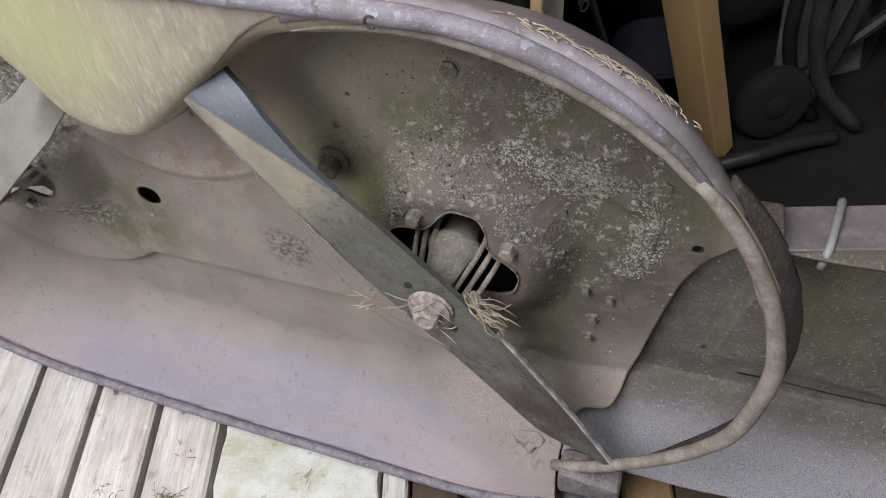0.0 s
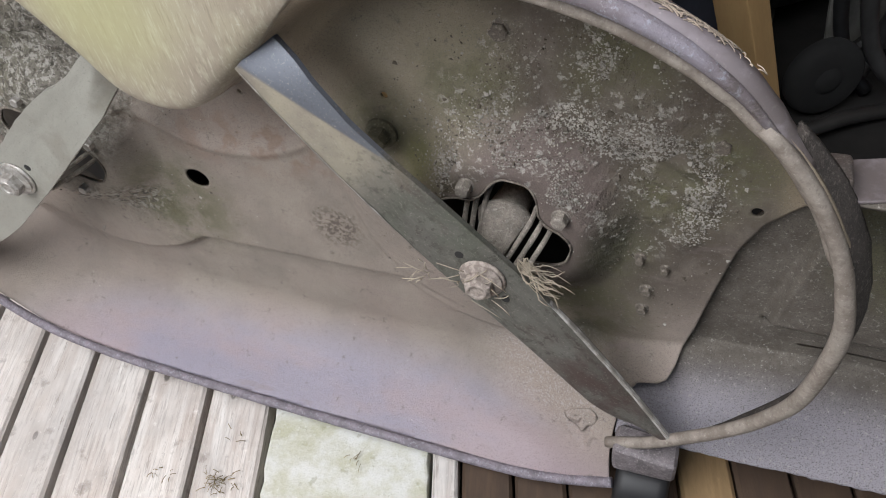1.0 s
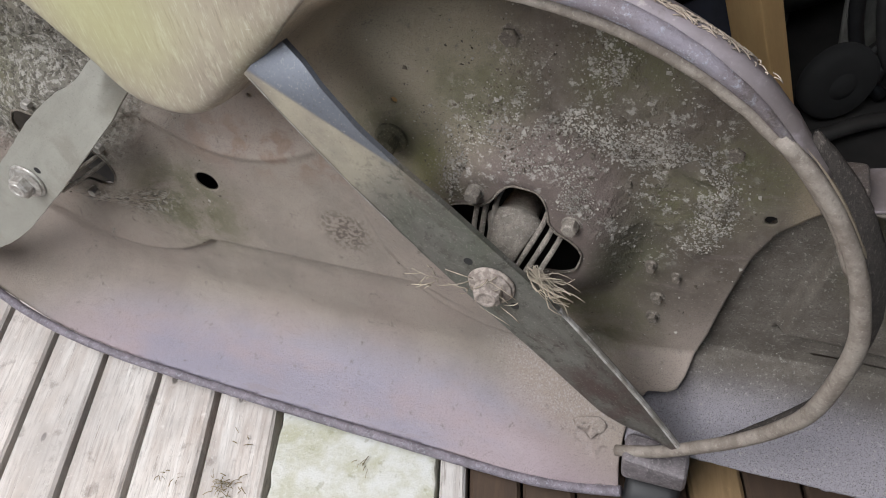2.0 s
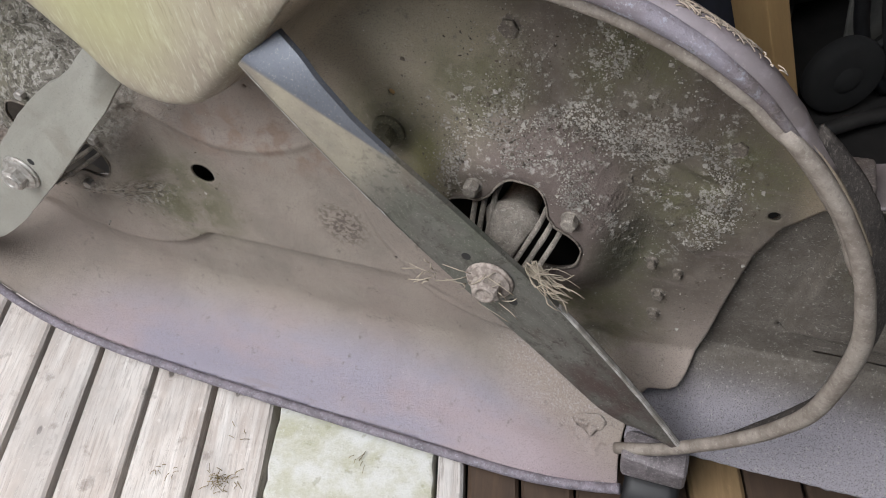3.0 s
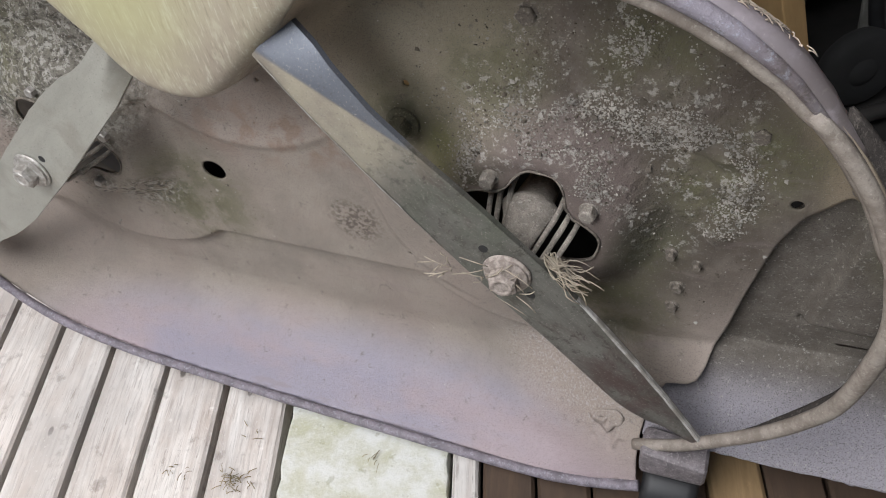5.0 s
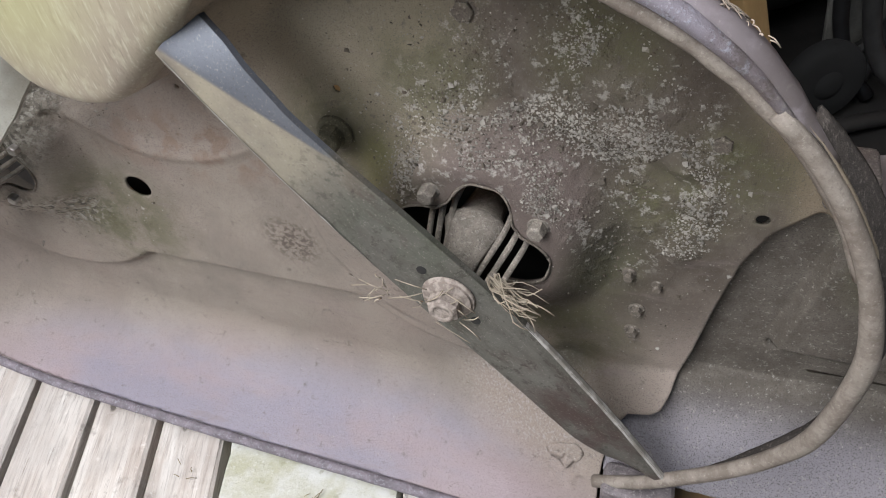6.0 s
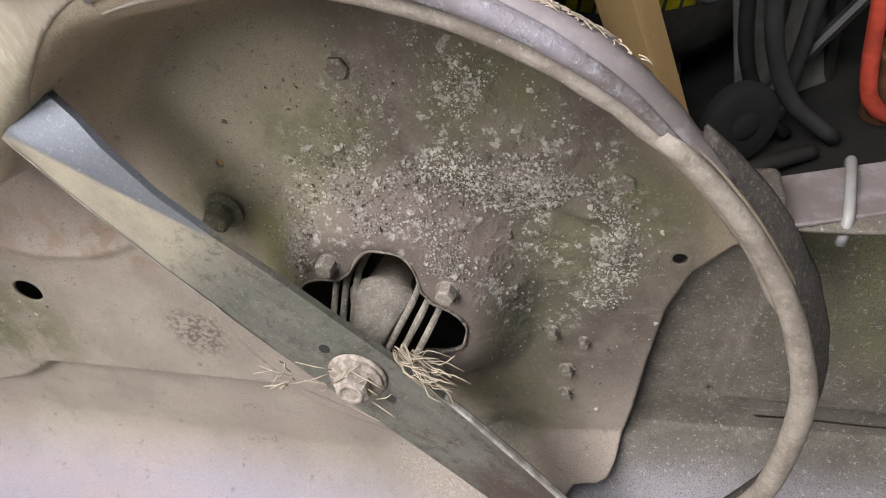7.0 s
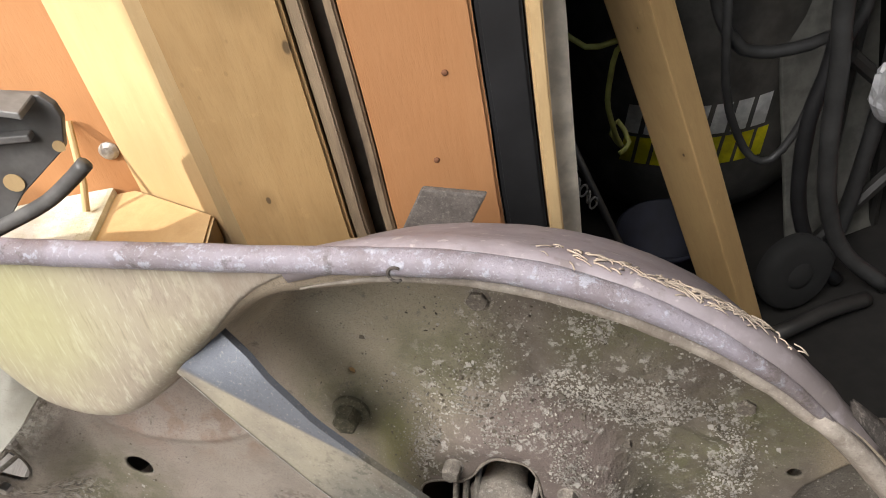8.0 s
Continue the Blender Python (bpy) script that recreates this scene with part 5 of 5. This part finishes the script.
smooth(part("hook", tube(spline([(-0.34, 0.714, 0.572), (-0.285, 0.712, 0.590), (-0.252, 0.711, 0.608), (-0.234, 0.711, 0.620)], 0.005), 0.0068, 10), GREY, arm))
for x, z, r in ((-0.2485, 0.6375, 0.0052), (-0.300, 0.613, 0.0085), (-0.330, 0.630, 0.007)):
    part("arm_hole", revolve([(r, 0.0), (r, 0.001)], 20, (0, -1, 0), (x, 0.7155, z)), STUD_PALE, arm)
arm.location = (-0.028, 0.0, -0.012)
stick = tagged(part("wood_splint", tube([(-0.372, 0.86, 0.474), (-0.366, 0.872, 0.50), (-0.364, 0.905, 0.56)], 0.004, 8), STUD_PALE), "thin pale wood splint standing on the ledge", "splint")


# ---------------------------------------------------------------- dry grass and crumbs
def straws(name, rows, material, label, m=None, flat_r=0.0008):
    bm = bmesh.new()
    for p in rows:
        tube(spline(p, 0.006), flat_r * random.uniform(0.7, 1.4), 5, bm)
    ob = part(name, bm, material)
    if m is not None:
        ob.matrix_world = m
    return tagged(smooth(ob), label, "dry grass", kind="stuff")


random.seed(11)
tuft = []
for i in range(32):
    s = Vector((random.gauss(0.038, 0.003), random.gauss(0.029, 0.003), 0.090 + random.random() * 0.006))
    a = radians(random.gauss(-28, 17))
    L = random.uniform(0.012, 0.052)
    e = s + Vector((math.cos(a) * L, math.sin(a) * L, random.uniform(-0.004, 0.012)))
    k1, k2 = (Vector((random.gauss(0, 0.003), random.gauss(0, 0.005), random.uniform(0.0, 0.008))) for _ in range(2))
    tuft.append([s, s.lerp(e, 0.35) + k1, s.lerp(e, 0.7) + k2, e])
for i in range(14):
    a = random.uniform(0, 6.3)
    s = Vector((0.020 * math.cos(a), 0.020 * math.sin(a), 0.098 + random.random() * 0.008))
    e = s + Vector((random.uniform(-0.03, 0.03), random.uniform(-0.018, 0.018), 0.003))
    tuft.append([s, (s + e) / 2 + Vector((0.004, 0.004, 0.004)), e])
for i in range(12):
    s = Vector((random.gauss(-0.055, 0.008), random.gauss(-0.006, 0.006), 0.0935))
    e = s + Vector((random.uniform(-0.025, 0.005), random.uniform(-0.015, 0.012), 0.002))
    tuft.append([s, (s + e) / 2 + Vector((0, 0.003, 0.003)), e])
straws("grass_tuft", tuft, STRAW, "dry straw tuft wound round the blade bolt", M_DECK, 0.00042)

top = []
for i in range(150):
    a = radians(random.choice((random.gauss(73, 2.5), random.gauss(63, 2), random.gauss(58, 2), random.triangular(46, 80, 60))))
    w = random.gauss(0.086, 0.0045)
    wall_r = lambda h: float(np.interp(h, (0.030, 0.058, 0.085, 0.101), (0.269, 0.283, 0.2965, 0.2985))) + 0.0024
    r = wall_r(w) + 0.0004
    s = Vector((r * math.cos(a), r * math.sin(a), w))
    t = random.uniform(0, 6.3)
    L = random.uniform(0.003, 0.015)
    e = s + Vector((math.cos(t) * L, math.sin(t) * L, random.uniform(-0.7, 0.7) * L))
    e = Vector((e.x, e.y, 0)).normalized() * (wall_r(e.z) + 0.0008) + Vector((0, 0, e.z))
    top.append([s, (s + e) / 2 + Vector((math.cos(a), math.sin(a), 0)) * 0.0008, e])
straws("top_straw", top, TOPSTRAW, "loose brown chopped straw lying on the deck wall", M_DECK, 0.00042)

rows = []
for i in range(70):
    x, y = random.choice(((-0.375, 0.395),) * 9 + ((-0.36, 0.46), (-0.46, 0.41), (-0.2, 0.42)))
    s = Vector((random.gauss(x, 0.010), random.gauss(y, 0.006), 0.003 + random.random() * 0.004))
    t = random.uniform(0, 6.3)
    e = s + Vector((math.cos(t), math.sin(t), 0.1)) * random.uniform(0.003, 0.013)
    rows.append([s, (s + e) / 2 + Vector((0, 0, 0.002)), e])
straws("floor_litter", rows, DEBRIS, "dry grass litter on the floor planks", None, 0.0004)


def flakes(name, spots, material, label):
    """Crumbs: small crooked chips joined in one mesh."""
    vs, fs = [], []
    for (x, y, z), r in spots:
        ax = Vector((random.gauss(0, 0.45), random.gauss(0, 0.45), random.choice((-1, 1)))).normalized()
        rot = Matrix.Rotation(random.uniform(0, 6.3), 3, ax)
        k = len(vs)
        for q in ((1, 0, 0), (0.2, 0.9, 0.1), (-0.9, 0.3, 0), (-0.3, -0.8, 0.1), (0.1, 0.1, 0.38), (0, 0, -0.3)):
            p = rot @ (Vector(q) * r * random.uniform(0.7, 1.3))
            vs.append((x + p.x, y + p.y, z + p.z))
        fs += [(k + a, k + b3, k + 4) for a, b3 in ((0, 1), (1, 2), (2, 3), (3, 0))] + [(k + b3, k + a, k + 5) for a, b3 in ((0, 1), (1, 2), (2, 3), (3, 0))]
    me = bpy.data.meshes.new(name)
    me.from_pydata(vs, [], fs)
    me.materials.append(material)
    ob = new(name, me)
    ob.matrix_world = M_DECK
    return tagged(ob, label, "dried clippings", kind="stuff")


def surface_w(u, v):
    i, j = int(round((v - gv[0, 0]) / H)), int(round((u - gu[0, 0]) / H))
    return deck_w[i, j] if shell_keep[i, j] > 0.004 else None


pale, dark = [], []
spots = [(SPIRAL, 0.011, 0.20), (RIDGE, 0.013, 0.36), (INNER, 0.008, 0.48)]
lines = [flat(spline([(*p, 0) for p in line], 0.003)) for line, _, _ in spots]
for i in range(24000):
    side = random.random()
    for (line, spread, upto), pts in zip(spots, lines):
        if side < upto:
            u, v = random.choice(pts)
            u, v = u + random.gauss(0, spread), v + random.gauss(0, spread)
            break
    else:
        if side < 0.66:
            a, r = radians(random.gauss(58, 42)), random.triangular(0.080, 0.235, 0.13)
            u, v = r * math.cos(a), r * math.sin(a)
        elif side < 0.90:
            a, r = radians(random.gauss(110, 60)), random.triangular(0.08, 0.25, 0.15)
            u, v = LEFT.x + r * math.cos(a), LEFT.y + r * math.sin(a)
        else:
            u, v = random.uniform(-0.7, 0.18), random.uniform(-0.27, 0.22)
    if not (-0.80 < u < 0.24 and -0.30 < v < 0.25):
        continue
    if noise.noise(Vector((u * 24, v * 24, 7))) < (-0.15 if side < 0.48 else -0.05) and side < 0.90:
        continue
    w = surface_w(u, v)
    if w is None or w > 0.04:
        continue
    size = min(0.0030, 0.0005 * math.exp(random.gauss(0.30, 0.5))) * (0.55 if side >= 0.90 else 1.15 if side < 0.48 else 1)
    (pale if random.random() < (0.8 if side < 0.48 else 0.5) else dark).append(((u, v, w + size * 0.2), size))
flakes("pale_crumbs", pale, CRUMB, "pale grey dried clippings caked on the deck")
flakes("dark_crumbs", dark, CRUMB_DARK, "brown dried clippings caked on the deck")
